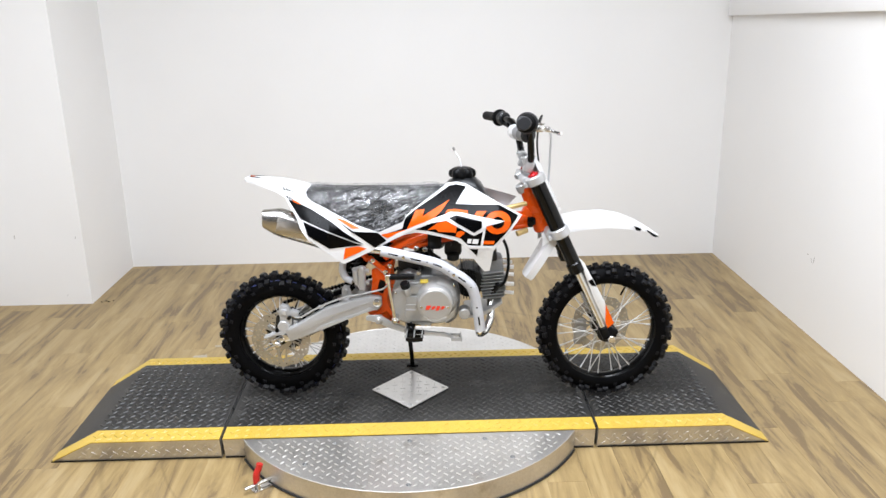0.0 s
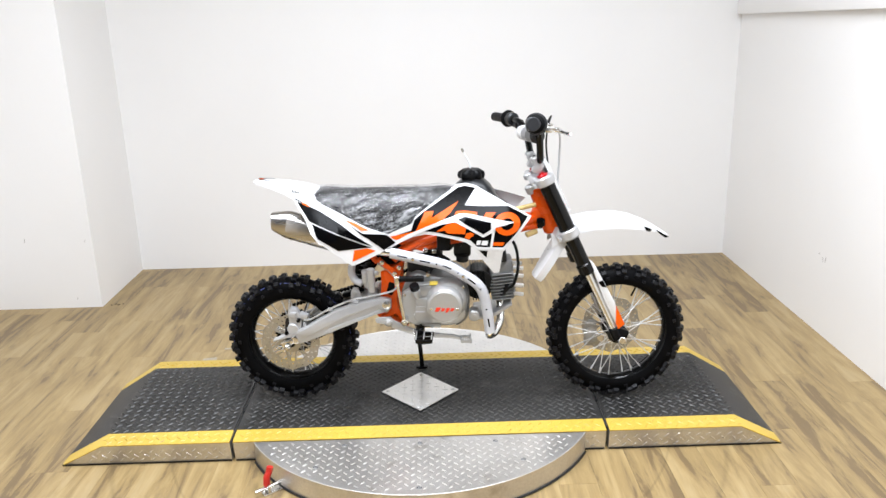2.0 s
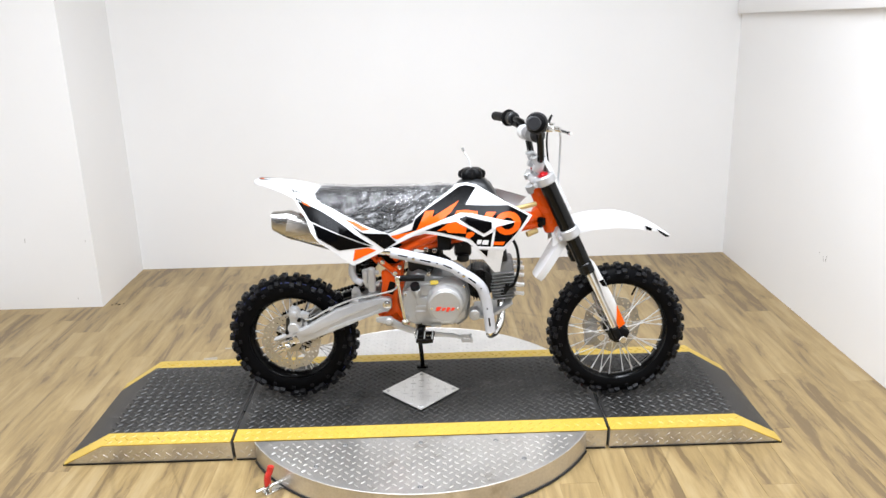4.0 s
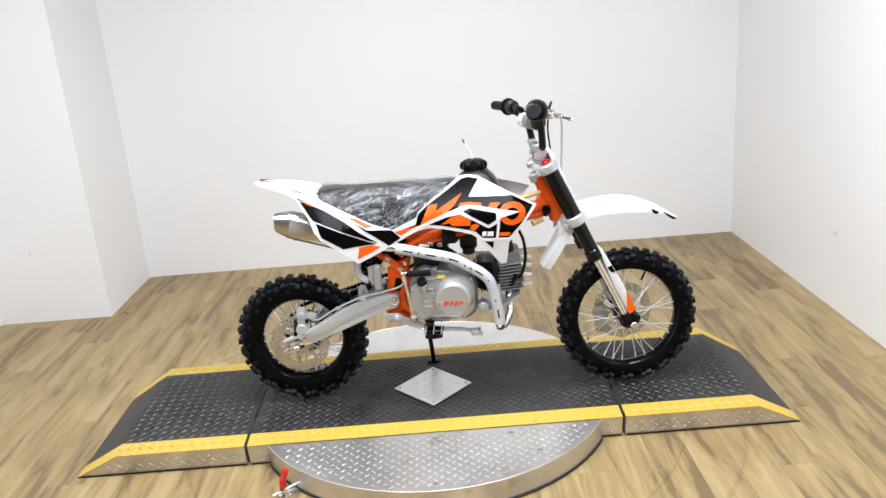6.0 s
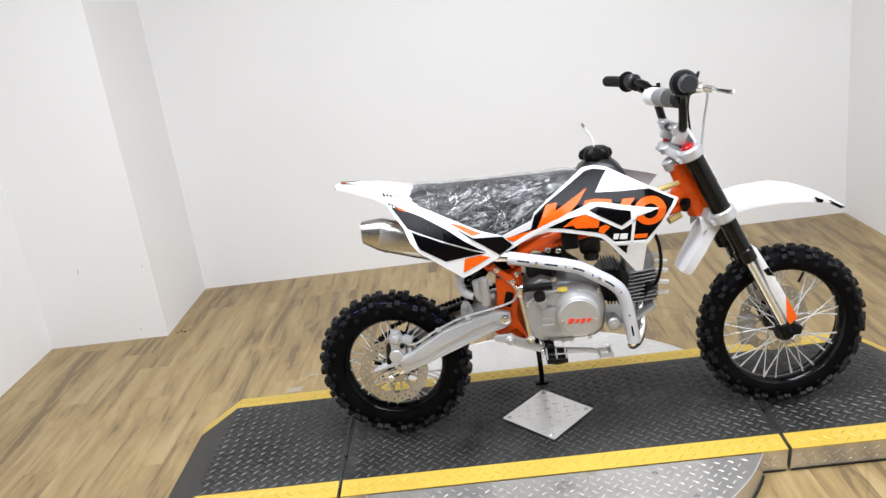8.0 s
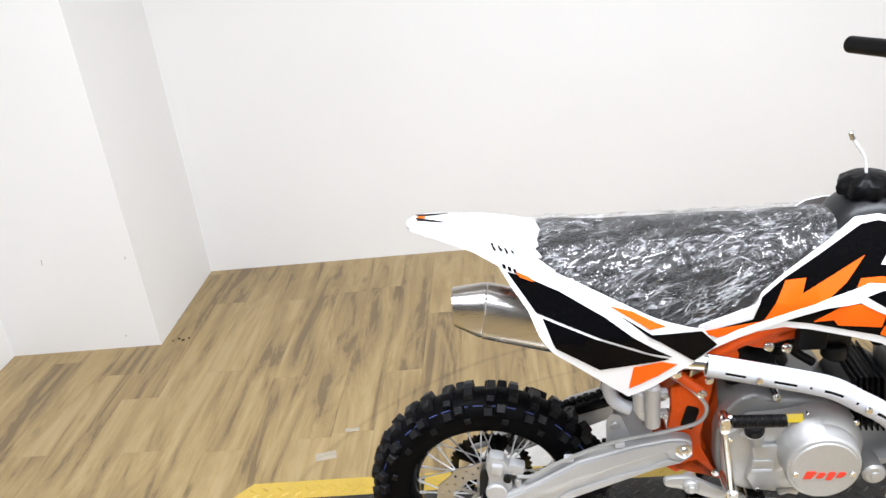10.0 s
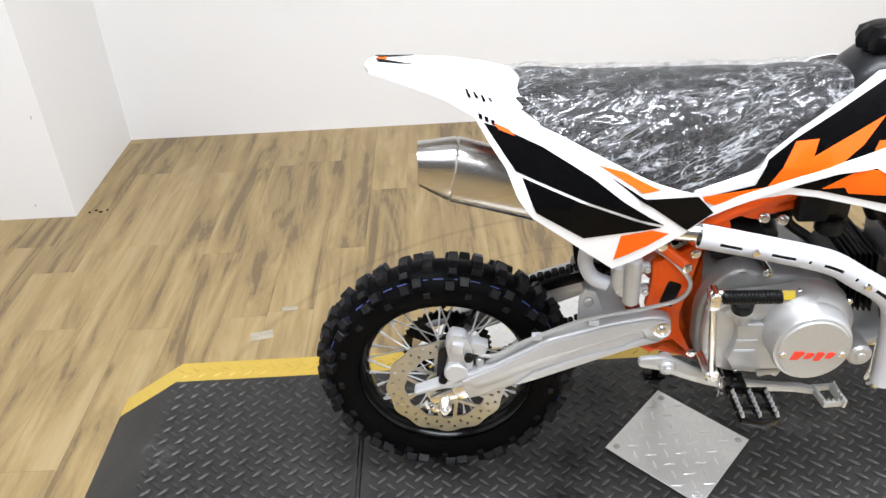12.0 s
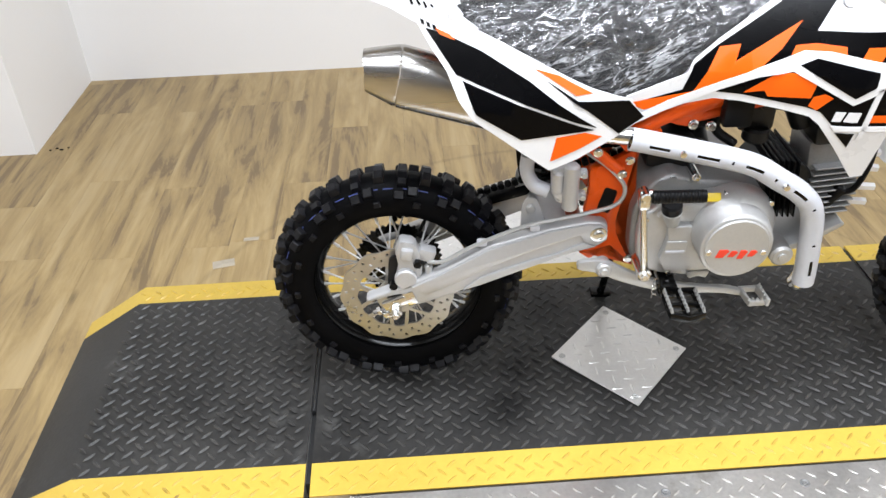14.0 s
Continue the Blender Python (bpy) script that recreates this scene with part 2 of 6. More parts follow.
TAPEGREY = material("grey_tape", (0.16, 0.16, 0.165), 0.35, vary=0.15, scale=20, fine=150, bump=0.1)
DARKMETAL = material("dark_cast_metal", (0.018, 0.018, 0.018), 0.45, 0.5, vary=0.15, scale=20, fine=220, bump=0.1)
HEADMETAL = material("grey_cast_metal", (0.24, 0.24, 0.236), 0.45, 0.5, vary=0.12, scale=20, fine=220, bump=0.1)
SEATVINYL = material("black_seat_vinyl", (0.003, 0.003, 0.0033), 0.45, vary=0.1, fine=200, bump=0.15, spec=0.1)
GOLD = material("gold_guide", (0.62, 0.46, 0.20), 0.35, 0.5)
LABELYELLOW = material("yellow_label", (0.75, 0.55, 0.03), 0.4, vary=0.05)
TAPE = material("worn_tape", (0.40, 0.35, 0.27), 0.6, vary=0.15, scale=30, wear=((0.36, 0.29, 0.19), 0.16, 40.0))
SCUFF = material("wall_scuff", (0.45, 0.43, 0.40), 0.7)
HOSE = material("clear_hose", (0.75, 0.76, 0.76), 0.25, vary=0.05)
BLUE = material("blue_line_paint", (0.04, 0.06, 0.22), 0.6)
FILM = film_material()


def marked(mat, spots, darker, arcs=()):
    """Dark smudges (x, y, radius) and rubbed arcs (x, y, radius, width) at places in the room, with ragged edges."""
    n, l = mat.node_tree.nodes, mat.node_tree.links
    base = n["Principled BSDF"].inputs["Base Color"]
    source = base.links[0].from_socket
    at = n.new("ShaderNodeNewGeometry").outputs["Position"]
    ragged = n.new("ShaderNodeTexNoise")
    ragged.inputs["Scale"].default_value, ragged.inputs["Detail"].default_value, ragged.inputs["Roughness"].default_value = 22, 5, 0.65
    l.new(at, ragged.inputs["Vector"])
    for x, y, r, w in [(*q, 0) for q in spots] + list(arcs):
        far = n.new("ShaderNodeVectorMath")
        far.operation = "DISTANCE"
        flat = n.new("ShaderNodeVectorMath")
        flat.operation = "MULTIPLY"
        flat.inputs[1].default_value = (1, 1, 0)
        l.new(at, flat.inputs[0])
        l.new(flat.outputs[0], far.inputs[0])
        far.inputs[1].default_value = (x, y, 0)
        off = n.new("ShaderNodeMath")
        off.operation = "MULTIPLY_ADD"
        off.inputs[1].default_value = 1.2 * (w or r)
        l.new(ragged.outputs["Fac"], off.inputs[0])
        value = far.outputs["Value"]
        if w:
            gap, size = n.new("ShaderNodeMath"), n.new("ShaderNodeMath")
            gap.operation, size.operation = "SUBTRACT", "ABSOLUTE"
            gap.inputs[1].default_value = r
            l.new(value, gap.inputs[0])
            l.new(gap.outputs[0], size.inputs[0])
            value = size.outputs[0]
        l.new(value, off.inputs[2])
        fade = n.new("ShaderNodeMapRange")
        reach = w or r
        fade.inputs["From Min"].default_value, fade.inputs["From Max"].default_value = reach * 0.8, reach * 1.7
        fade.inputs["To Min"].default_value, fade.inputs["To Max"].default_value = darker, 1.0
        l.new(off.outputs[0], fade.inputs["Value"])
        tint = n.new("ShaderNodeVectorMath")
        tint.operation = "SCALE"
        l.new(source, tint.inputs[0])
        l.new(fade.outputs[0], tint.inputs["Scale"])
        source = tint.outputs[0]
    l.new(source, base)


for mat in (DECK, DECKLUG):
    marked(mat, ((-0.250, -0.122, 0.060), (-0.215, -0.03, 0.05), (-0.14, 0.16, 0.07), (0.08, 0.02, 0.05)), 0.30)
marked(PLANK, (), 0.82, ((0.0, 0.0, 1.085, 0.012), (0.0, 0.0, 0.895, 0.006)))

# ---- building blocks ----


def part(name, bm, mat, parent=None, label="", m=None, smooth=34):
    """One mesh object from a bmesh, under parent where given."""
    bmesh.ops.recalc_face_normals(bm, faces=bm.faces)
    for f in bm.faces:
        f.smooth = True
    for e in bm.edges:
        if len(e.link_faces) == 2 and e.calc_face_angle(0) > radians(smooth):
            e.smooth = False
    me = bpy.data.meshes.new(name)
    bm.to_mesh(me)
    bm.free()
    me.materials.append(mat)
    ob = new(name, me)
    if parent:
        ob.parent = parent
    if m is not None:
        ob.matrix_basis = m
    return tagged(ob, label)


def again(ob, m, parent=None):
    """A piece on the same mesh, at another pose."""
    o = new(ob.name.split(".")[0], ob.data)
    o.parent = parent or ob.parent
    o.matrix_basis = m
    return o


def merged(*bms):
    out = bmesh.new()
    for b in bms:
        me = bpy.data.meshes.new("tmp")
        b.to_mesh(me)
        b.free()
        out.from_mesh(me)
        bpy.data.meshes.remove(me)
    return out


def block(sx, sy, sz, at=(0, 0, 0), bevel=0.0, turn=(0, 0, 0), segs=2, taper=1.0):
    bm = bmesh.new()
    bmesh.ops.create_cube(bm, size=1)
    for v in bm.verts:
        k = taper if v.co.z > 0 else 1
        v.co = Vector((v.co.x * sx * k, v.co.y * sy * k, v.co.z * sz))
    if bevel:
        bmesh.ops.bevel(bm, geom=list(bm.edges), offset=bevel, segments=segs, affect="EDGES", profile=0.5)
    bmesh.ops.transform(bm, matrix=pose(*at, *turn), verts=bm.verts)
    return bm


def lathe(profile, segs=32, at=(0, 0, 0), axis=(0, 1, 0), closed=False, wave=None):
    """Turns (radius, height) points about an axis; ends with radius 0 close themselves."""
    bm = bmesh.new()
    rings = []
    for k, (r, h) in enumerate(profile):
        if r < 1e-6:
            rings.append([bm.verts.new((0, 0, h))])
        else:
            rings.append([bm.verts.new((r * (wave(i / segs, k) if wave else 1) * math.cos(2 * math.pi * i / segs), r * (wave(i / segs, k) if wave else 1) * math.sin(2 * math.pi * i / segs), h)) for i in range(segs)])
    pairs = list(zip(rings, rings[1:])) + ([(rings[-1], rings[0])] if closed else [])
    for a, b in pairs:
        for i in range(segs):
            j = (i + 1) % segs
            if len(a) == 1 and len(b) == 1:
                continue
            if len(a) == 1:
                bm.faces.new((a[0], b[j], b[i]))
            elif len(b) == 1:
                bm.faces.new((a[i], a[j], b[0]))
            else:
                bm.faces.new((a[i], a[j], b[j], b[i]))
    if not closed:
        for ring in (rings[0], rings[-1]):
            if len(ring) > 1:
                bm.faces.new(ring)
    q = Vector((0, 0, 1)).rotation_difference(Vector(axis)).to_matrix().to_4x4()
    bmesh.ops.transform(bm, matrix=Matrix.Translation(at) @ q, verts=bm.verts)
    return bm


def rod(a, b, r, r2=None, segs=14, bevel=0.0):
    a, b = Vector(a), Vector(b)
    h = (b - a).length
    r2 = r if r2 is None else r2
    prof = [(r, 0), (r2, h)] if not bevel else [(r - bevel, 0), (r, bevel), (r2, h - bevel), (r2 - bevel, h)]
    return lathe(prof, segs, a, (b - a) / h)


def spline(points, n=8):
    """A smooth line through points (Catmull-Rom)."""
    p = [Vector(q) for q in points]
    p = [p[0] * 2 - p[1]] + p + [p[-1] * 2 - p[-2]]
    out = []
    for i in range(1, len(p) - 2):
        for k in range(n):
            t = k / n
            a, b, c, d = p[i - 1], p[i], p[i + 1], p[i + 2]
            out.append(0.5 * (2 * b + (c - a) * t + (2 * a - 5 * b + 4 * c - d) * t * t + (3 * b - a - 3 * c + d) * t ** 3))
    return out + [p[-2]]


def tube(points, r, segs=12, n=8, flat=1.0, radii=None, smooth=True):
    """A round bar swept along points."""
    line = spline(points, n) if smooth else [Vector(q) for q in points]
    bm = bmesh.new()
    rings, side = [], None
    for i, p in enumerate(line):
        d = (line[min(i + 1, len(line) - 1)] - line[max(i - 1, 0)]).normalized()
        if side is None:
            side = d.orthogonal().normalized()
        side = (side - d * side.dot(d)).normalized()
        up = d.cross(side)
        rr = r if radii is None else radii[0] + (radii[1] - radii[0]) * i / (len(line) - 1)
        rings.append([bm.verts.new(p + side * rr * math.cos(2 * math.pi * k / segs) + up * rr * flat * math.sin(2 * math.pi * k / segs)) for k in range(segs)])
    for a, b in zip(rings, rings[1:]):
        for k in range(segs):
            bm.faces.new((a[k], a[(k + 1) % segs], b[(k + 1) % segs], b[k]))
    bm.faces.new(rings[0])
    bm.faces.new(rings[-1])
    return bm


def plate(outline, y0, y1, bevel=0.0, segs=2):
    """A plate of that x, z outline, from y0 to y1."""
    bm = bmesh.new()
    f = bm.faces.new([bm.verts.new((x, y0, z)) for x, z in outline])
    g = bmesh.ops.extrude_face_region(bm, geom=[f])
    bmesh.ops.translate(bm, vec=(0, y1 - y0, 0), verts=[v for v in g["geom"] if isinstance(v, bmesh.types.BMVert)])
    bmesh.ops.recalc_face_normals(bm, faces=bm.faces)
    if bevel:
        bmesh.ops.bevel(bm, geom=list(bm.edges), offset=bevel, segments=segs, affect="EDGES", profile=0.5)
    return bm


def rounded(outline, n=5, tight=0.35):
    """The outline with its corners rounded off."""
    out, k = [], len(outline)
    for i in range(k):
        a, b, c = (Vector(outline[(i + j) % k]) for j in (-1, 0, 1))
        p, q = b + (a - b) * tight, b + (c - b) * tight
        for s in range(n + 1):
            t = s / n
            out.append(tuple((1 - t) ** 2 * p + 2 * t * (1 - t) * b + t * t * q))
    return out


def skin(outline, depth_at, thick, step=0.03, lift=0.0):
    """A bent panel of that x, z outline whose outer face lies at y = -(depth_at(x, z) + lift)."""
    bm = bmesh.new()
    bm.faces.new([bm.verts.new((x, 0, z)) for x, z in outline])
    xs, zs = [p[0] for p in outline], [p[1] for p in outline]
    for lo, hi, no in ((min(xs), max(xs), (1, 0, 0)), (min(zs), max(zs), (0, 0, 1))):
        k = math.floor(lo / step) + 1
        while k * step < hi:
            bmesh.ops.bisect_plane(bm, geom=bm.verts[:] + bm.edges[:] + bm.faces[:], plane_co=Vector(no) * (k * step), plane_no=no, dist=1e-5)
            k += 1
    g = bmesh.ops.extrude_face_region(bm, geom=bm.faces[:])
    back = {v for v in g["geom"] if isinstance(v, bmesh.types.BMVert)}
    for v in bm.verts:
        v.co.y = -(depth_at(v.co.x, v.co.z) + lift) + (thick if v in back else 0)
    return bm


def loft(sections, cap=True):
    """A skin over equal rings of points."""
    bm = bmesh.new()
    rings = [[bm.verts.new(p) for p in s] for s in sections]
    k = len(rings[0])
    for a, b in zip(rings, rings[1:]):
        for i in range(k):
            bm.faces.new((a[i], a[(i + 1) % k], b[(i + 1) % k], b[i]))
    if cap:
        bm.faces.new(rings[0])
        bm.faces.new(rings[-1])
    return bm


def lerp(table, x):
    """A value read from a table of (x, value), smoothly."""
    for (a, p), (b, q) in zip(table, table[1:]):
        if x <= b:
            t = max(0, (x - a) / (b - a))
            t = t * t * (3 - 2 * t)
            return p + (q - p) * t
    return table[-1][1]


def mirrored(bm):
    b2 = bm.copy()
    for v in b2.verts:
        v.co.y = -v.co.y
    bmesh.ops.reverse_faces(b2, faces=b2.faces)
    return b2


def structure(name, bm, mat, label, category):
    ob = part(name, bm, mat)
    return tagged(ob, label, category, kind="structure")


# ---- the room ----
BACK, LEFT, RIGHT, FRONT, TOP = 1.855, -2.25, 1.795, -3.9, 2.70
PILLAR_X, PILLAR_Y = -1.678, 1.242
H = 0.092

walls = (
    ("wall_north", (RIGHT - PILLAR_X) + 0.15, 0.15, ((RIGHT + PILLAR_X) / 2 + 0.075, BACK + 0.075), "white painted back wall of the display bay"),
    ("wall_east", 0.15, BACK - FRONT, (RIGHT + 0.075, (BACK + FRONT) / 2), "white painted side wall with faint scuffs"),
    ("wall_west", 0.15, PILLAR_Y - FRONT, (LEFT - 0.075, (PILLAR_Y + FRONT) / 2), "white painted side wall of the display bay"),
    ("wall_return", PILLAR_X - LEFT + 0.15, BACK + 0.15 - PILLAR_Y, ((PILLAR_X + LEFT - 0.15) / 2, (BACK + 0.15 + PILLAR_Y) / 2), "white boxed-out wall corner beside the back wall"),
    # added behind the camera, out of view, to hold back fill light
    ("wall_south", RIGHT - LEFT + 0.3, 0.15, ((RIGHT + LEFT) / 2, FRONT - 0.075), "unseen dark grey wall added to close the room and cut fill light"),
)
for name, sx, sy, (x, y), label in walls:
    structure(name, block(sx, sy, TOP, (x, y, TOP / 2)), FILLCUTWALL if name == "wall_south" else WALL, label, "wall")
# ceiling out of view, added to close the room; its grey trims the bounce
structure("ceiling", block(RIGHT - LEFT + 0.3, BACK - FRONT + 0.3, 0.1, ((RIGHT + LEFT) / 2, (BACK + FRONT) / 2, TOP + 0.052)), FILLCUTCEIL, "unseen grey ceiling added over the room, darkened to cut bounced light", "ceiling")
structure("trim", block(0.035, BACK - FRONT - 0.06, 0.085, (RIGHT - 0.0195, (BACK + FRONT) / 2, 1.378 + 0.0425 + 0.0235 * 2.85), 0.003, (-1.35, 0, 0)), WALL, "white painted board along the side wall", "wall trim")

floor = structure("floor", block(RIGHT - LEFT + 0.3, BACK - FRONT + 0.3, 0.1, ((RIGHT + LEFT) / 2, (BACK + FRONT) / 2, -0.0535)), SUBFLOOR, "wood-look vinyl plank floor in tan and brown", "floor")

# ---- the drive-on platform and turntable ----
YF, YB, JOINT, BAND, BAND_FRONT = -0.303, 0.331, 0.630, 0.063, 0.070
TIPS, KINKS = (-1.219, 1.237), (-1.070, 1.087)


def deck_top(x):
    """The height of the ramp's top along its length."""
    tip, kink = TIPS[x > 0], KINKS[x > 0]
    return H if abs(x) < abs(kink) else H - (H - 0.004) * (x - kink) / (tip - kink)


def lugs(spots, top, size=0.0220, high=0.0025):
    """Raised lozenges of tread plate, turned two ways by turns, joined into one mesh."""
    verts, faces = [], []
    for x, y, turn in spots:
        c, s, k = math.cos(turn), math.sin(turn), len(verts)
        for u, v, w in ((-1, 0, 0), (-0.45, -0.25, 0), (0.45, -0.25, 0), (1, 0, 0), (0.45, 0.25, 0), (-0.45, 0.25, 0), (-0.55, 0, 1), (0.55, 0, 1)):
            px, py = x + (u * c - v * s) * size / 1.6, y + (u * s + v * c) * size / 1.6
            verts.append((px, py, top(px) + (high if w else -0.0004)))
        faces += [(k, k + 1, k + 6), (k + 1, k + 2, k + 7, k + 6), (k + 2, k + 3, k + 7), (k + 3, k + 4, k + 7), (k + 4, k + 5, k + 6, k + 7), (k + 5, k, k + 6)]
    bm = bmesh.new()
    vs = [bm.verts.new(v) for v in verts]
    for f in faces:
        bm.faces.new([vs[i] for i in f])
    return bm


def lug_spots(x0, x1, y0, y1, step=0.0178, keep=lambda x, y: True, gap=0.010):
    """Places of the lozenges: rows lean one way and the other by turns, each row shifted by half a pitch."""
    out = []
    for j in range(math.ceil(y0 / (step * 0.95)), math.floor(y1 / (step * 0.95)) + 1):
        for i in range(math.floor(x0 / (2 * step)) - 1, math.ceil(x1 / (2 * step)) + 1):
            x, y = (2 * i + j % 2) * step, j * step * 0.95
            if x0 + 0.012 < x < x1 - 0.012 and y0 + gap < y < y1 - gap and keep(x, y):
                out.append((x, y, radians(41 if j % 2 else -41)))
    return out


def strip(x0, x1, y0, y1, thick=0.004):
    """A strip of the deck's top sheet, following the ramp."""
    cuts = sorted({x0, x1, *[k for k in KINKS if x0 < k < x1]})
    prof = [(x, deck_top(x)) for x in cuts] + [(x, deck_top(x) - thick) for x in reversed(cuts)]
    return plate(prof, y0, y1)


def leaned(bm):
    """The sides lean inwards towards the floor, and the front edge sags a little."""
    for v in bm.verts:
        y = v.co.y
        v.co.y -= (0.155 if y < 0 else 0.14) * max(0, H - v.co.z) * y / 0.32
        v.co.z -= 0.012 * max(0.0, min(1.0, (-0.15 - y) / 0.156)) * v.co.z / H
    return bm


def deck_section(x0, x1, label, turn_side):
    root = new("ramp_section" if turn_side else "platform_section")
    tagged(root, label, "vehicle platform", "platform sections")
    cuts = sorted({x0, x1, *[k for k in KINKS if x0 < k < x1]})
    prof = [(x, deck_top(x) - 0.004) for x in cuts]
    prof += [(x, 0.0) for x in reversed(cuts)]
    body = leaned(plate(prof, YF + 0.002, YB - 0.002))
    base = part("side_plate", body, STEEL, root, "bare steel tread plate side")
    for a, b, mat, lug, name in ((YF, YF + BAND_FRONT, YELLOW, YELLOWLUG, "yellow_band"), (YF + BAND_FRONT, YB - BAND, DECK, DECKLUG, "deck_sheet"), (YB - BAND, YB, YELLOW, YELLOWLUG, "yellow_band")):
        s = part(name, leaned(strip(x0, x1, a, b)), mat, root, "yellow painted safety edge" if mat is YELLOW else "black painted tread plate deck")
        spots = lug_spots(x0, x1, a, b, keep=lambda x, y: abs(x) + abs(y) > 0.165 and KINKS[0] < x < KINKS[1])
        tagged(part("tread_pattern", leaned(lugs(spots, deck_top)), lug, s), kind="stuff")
    # tread lozenges on the upright front side
    spots = [(x, z, r) for x, z, r in lug_spots(x0, x1, 0.0, H) if z < deck_top(x) - 0.026]
    side = lugs(spots, lambda x: 0.0)
    for v in side.verts:
        v.co = Vector((v.co.x, YF + 0.002 - v.co.z + 0.149 * (H - v.co.y), v.co.y))
    tagged(part("tread_pattern", side, STEEL, base), kind="stuff")
    part("bottom_edge", block(abs(x1 - x0) - 0.004, 0.006, 0.006, ((x0 + x1) / 2, YF + 0.002 + 0.149 * H, 0.003)), BLACKGAP, root, "thin black bottom edge")
    return root


deck_section(TIPS[0], -JOINT - 0.011, "black tread plate ramp with yellow edges on the floor", True)
deck_section(-JOINT, JOINT, "black tread plate platform with yellow edges over a turntable", False)
deck_section(JOINT + 0.011, TIPS[1], "black tread plate ramp with yellow edges on the floor", True)
# black blocks fill the open joints so that the gaps read dark
for x in (-JOINT - 0.0055, JOINT + 0.0055):
    strip_ob = part("joint_strip", merged(block(0.0106, YB - YF - 0.07, H - 0.020, (x, (YB + YF) / 2, (H - 0.020) / 2)), rod((x, YF + 0.20, H - 0.008), (x, YB - 0.01, H - 0.008), 0.0045, segs=10)), BLACKGAP)
    tagged(strip_ob, "black strip filling the gap between platform sections", "joint strip", "joint strips")

# turntable disc under the middle section, seen before and behind it
R_DISC, Z_DISC = 0.636, 0.078
turntable = new("turntable")
tagged(turntable, "round steel tread plate turntable on the floor", "turntable")


def half_disc(sign, edge):
    a0 = math.asin(edge / R_DISC)
    pts = [(R_DISC * math.cos(a0 + (math.pi - 2 * a0) * i / 64), sign * R_DISC * math.sin(a0 + (math.pi - 2 * a0) * i / 64)) for i in range(65)]
    bm = bmesh.new()
    f = bm.faces.new([bm.verts.new((x, y, 0.0)) for x, y in pts])
    g = bmesh.ops.extrude_face_region(bm, geom=[f])
    bmesh.ops.translate(bm, vec=(0, 0, Z_DISC), verts=[v for v in g["geom"] if isinstance(v, bmesh.types.BMVert)])
    return bm


for sign, edge in ((-1, -YF + 0.004), (1, YB + 0.004)):
    lobe = part("disc_plate", half_disc(sign, edge), STEEL if sign < 0 else ALU, turntable, "worn steel tread plate")
    spots = lug_spots(-0.64, 0.64, -0.64, 0.64, 0.0192, keep=lambda x, y: x * x + y * y < 0.618 ** 2 and sign * y > edge + 0.012)
    tagged(part("tread_pattern", lugs(spots, lambda x: Z_DISC, 0.0165, 0.0020), STEEL if sign < 0 else ALU, lobe), kind="stuff")
    rim_pts = [(R_DISC * math.cos(a), sign * R_DISC * math.sin(a)) for a in [math.asin(edge / R_DISC) + (math.pi - 2 * math.asin(edge / R_DISC)) * i / 40 for i in range(41)]]
    part("bottom_edge", tube([(x * 1.003, y * 1.003, 0.004) for x, y in rim_pts], 0.004, 6, 1, smooth=False), BLACKGAP, turntable, "thin black bottom edge")
    part("rim_band", tube([(x, y, Z_DISC - 0.001) for x, y in rim_pts], 0.0022, 6, 1, smooth=False), ALU, turntable, "bright bare steel rim")
screw = None
for x, y in ((-0.33, -0.47), (0.0, -0.345), (0.25, -0.345), (0.0, -0.60), (0.33, -0.46), (-0.25, -0.345)):
    if screw is None:
        screw = part("screw", lathe([(0.0, 0.0022), (0.003, 0.0022), (0.0034, 0.0008), (0.0075, 0.0018), (0.009, 0)], 14, (0, 0, 0), (0, 0, 1)), HEADMETAL, turntable, "", pose(x, y, Z_DISC))
    else:
        again(screw, pose(x, y, Z_DISC))

# diamond-shaped cover plate in the middle of the deck
cover = bmesh.new()
f = cover.faces.new([cover.verts.new(p) for p in ((-0.145, 0, H), (0, -0.152, H), (0.142, 0, H), (0, 0.155, H))])
g = bmesh.ops.extrude_face_region(cover, geom=[f])
bmesh.ops.translate(cover, vec=(0, 0, 0.0035), verts=[v for v in g["geom"] if isinstance(v, bmesh.types.BMVert)])
bmesh.ops.bevel(cover, geom=list(cover.edges), offset=0.0008, segments=1, affect="EDGES")
cover_plate = tagged(part("cover_plate", cover, ALU), "bright aluminium tread plate cover screwed to the deck", "cover plate")
spots = [(0.030 * i, 0.026 * j, 0.0 if (i + j) % 2 else math.pi / 2) for i in range(-5, 6) for j in range(-6, 7) if abs(0.030 * i) / 0.143 + abs(0.026 * j) / 0.153 < 0.91]
tagged(part("tread_pattern", lugs(spots, lambda x: H + 0.0035, 0.0215, 0.0015), ALU, cover_plate), kind="stuff")
corner = part("screw", lathe([(0.0, 0.0022), (0.003, 0.0022), (0.0034, 0.0008), (0.006, 0.0018), (0.007, 0)], 14, (0, 0, 0), (0, 0, 1)), CAST, cover_plate, "", pose(-0.122, 0, H + 0.0035))
for x, y in ((0.12, 0.0), (0.0, 0.13), (0.0, -0.128)):
    again(corner, pose(x, y, H + 0.0035))

# toggle clamp with a red handle at the turntable's rim
clamp = new("toggle_clamp")
clamp.matrix_basis = pose(-0.478, -0.480, 0, 0, 0, 40)
tagged(clamp, "small steel toggle clamp with a red dipped handle on the floor", "clamp")
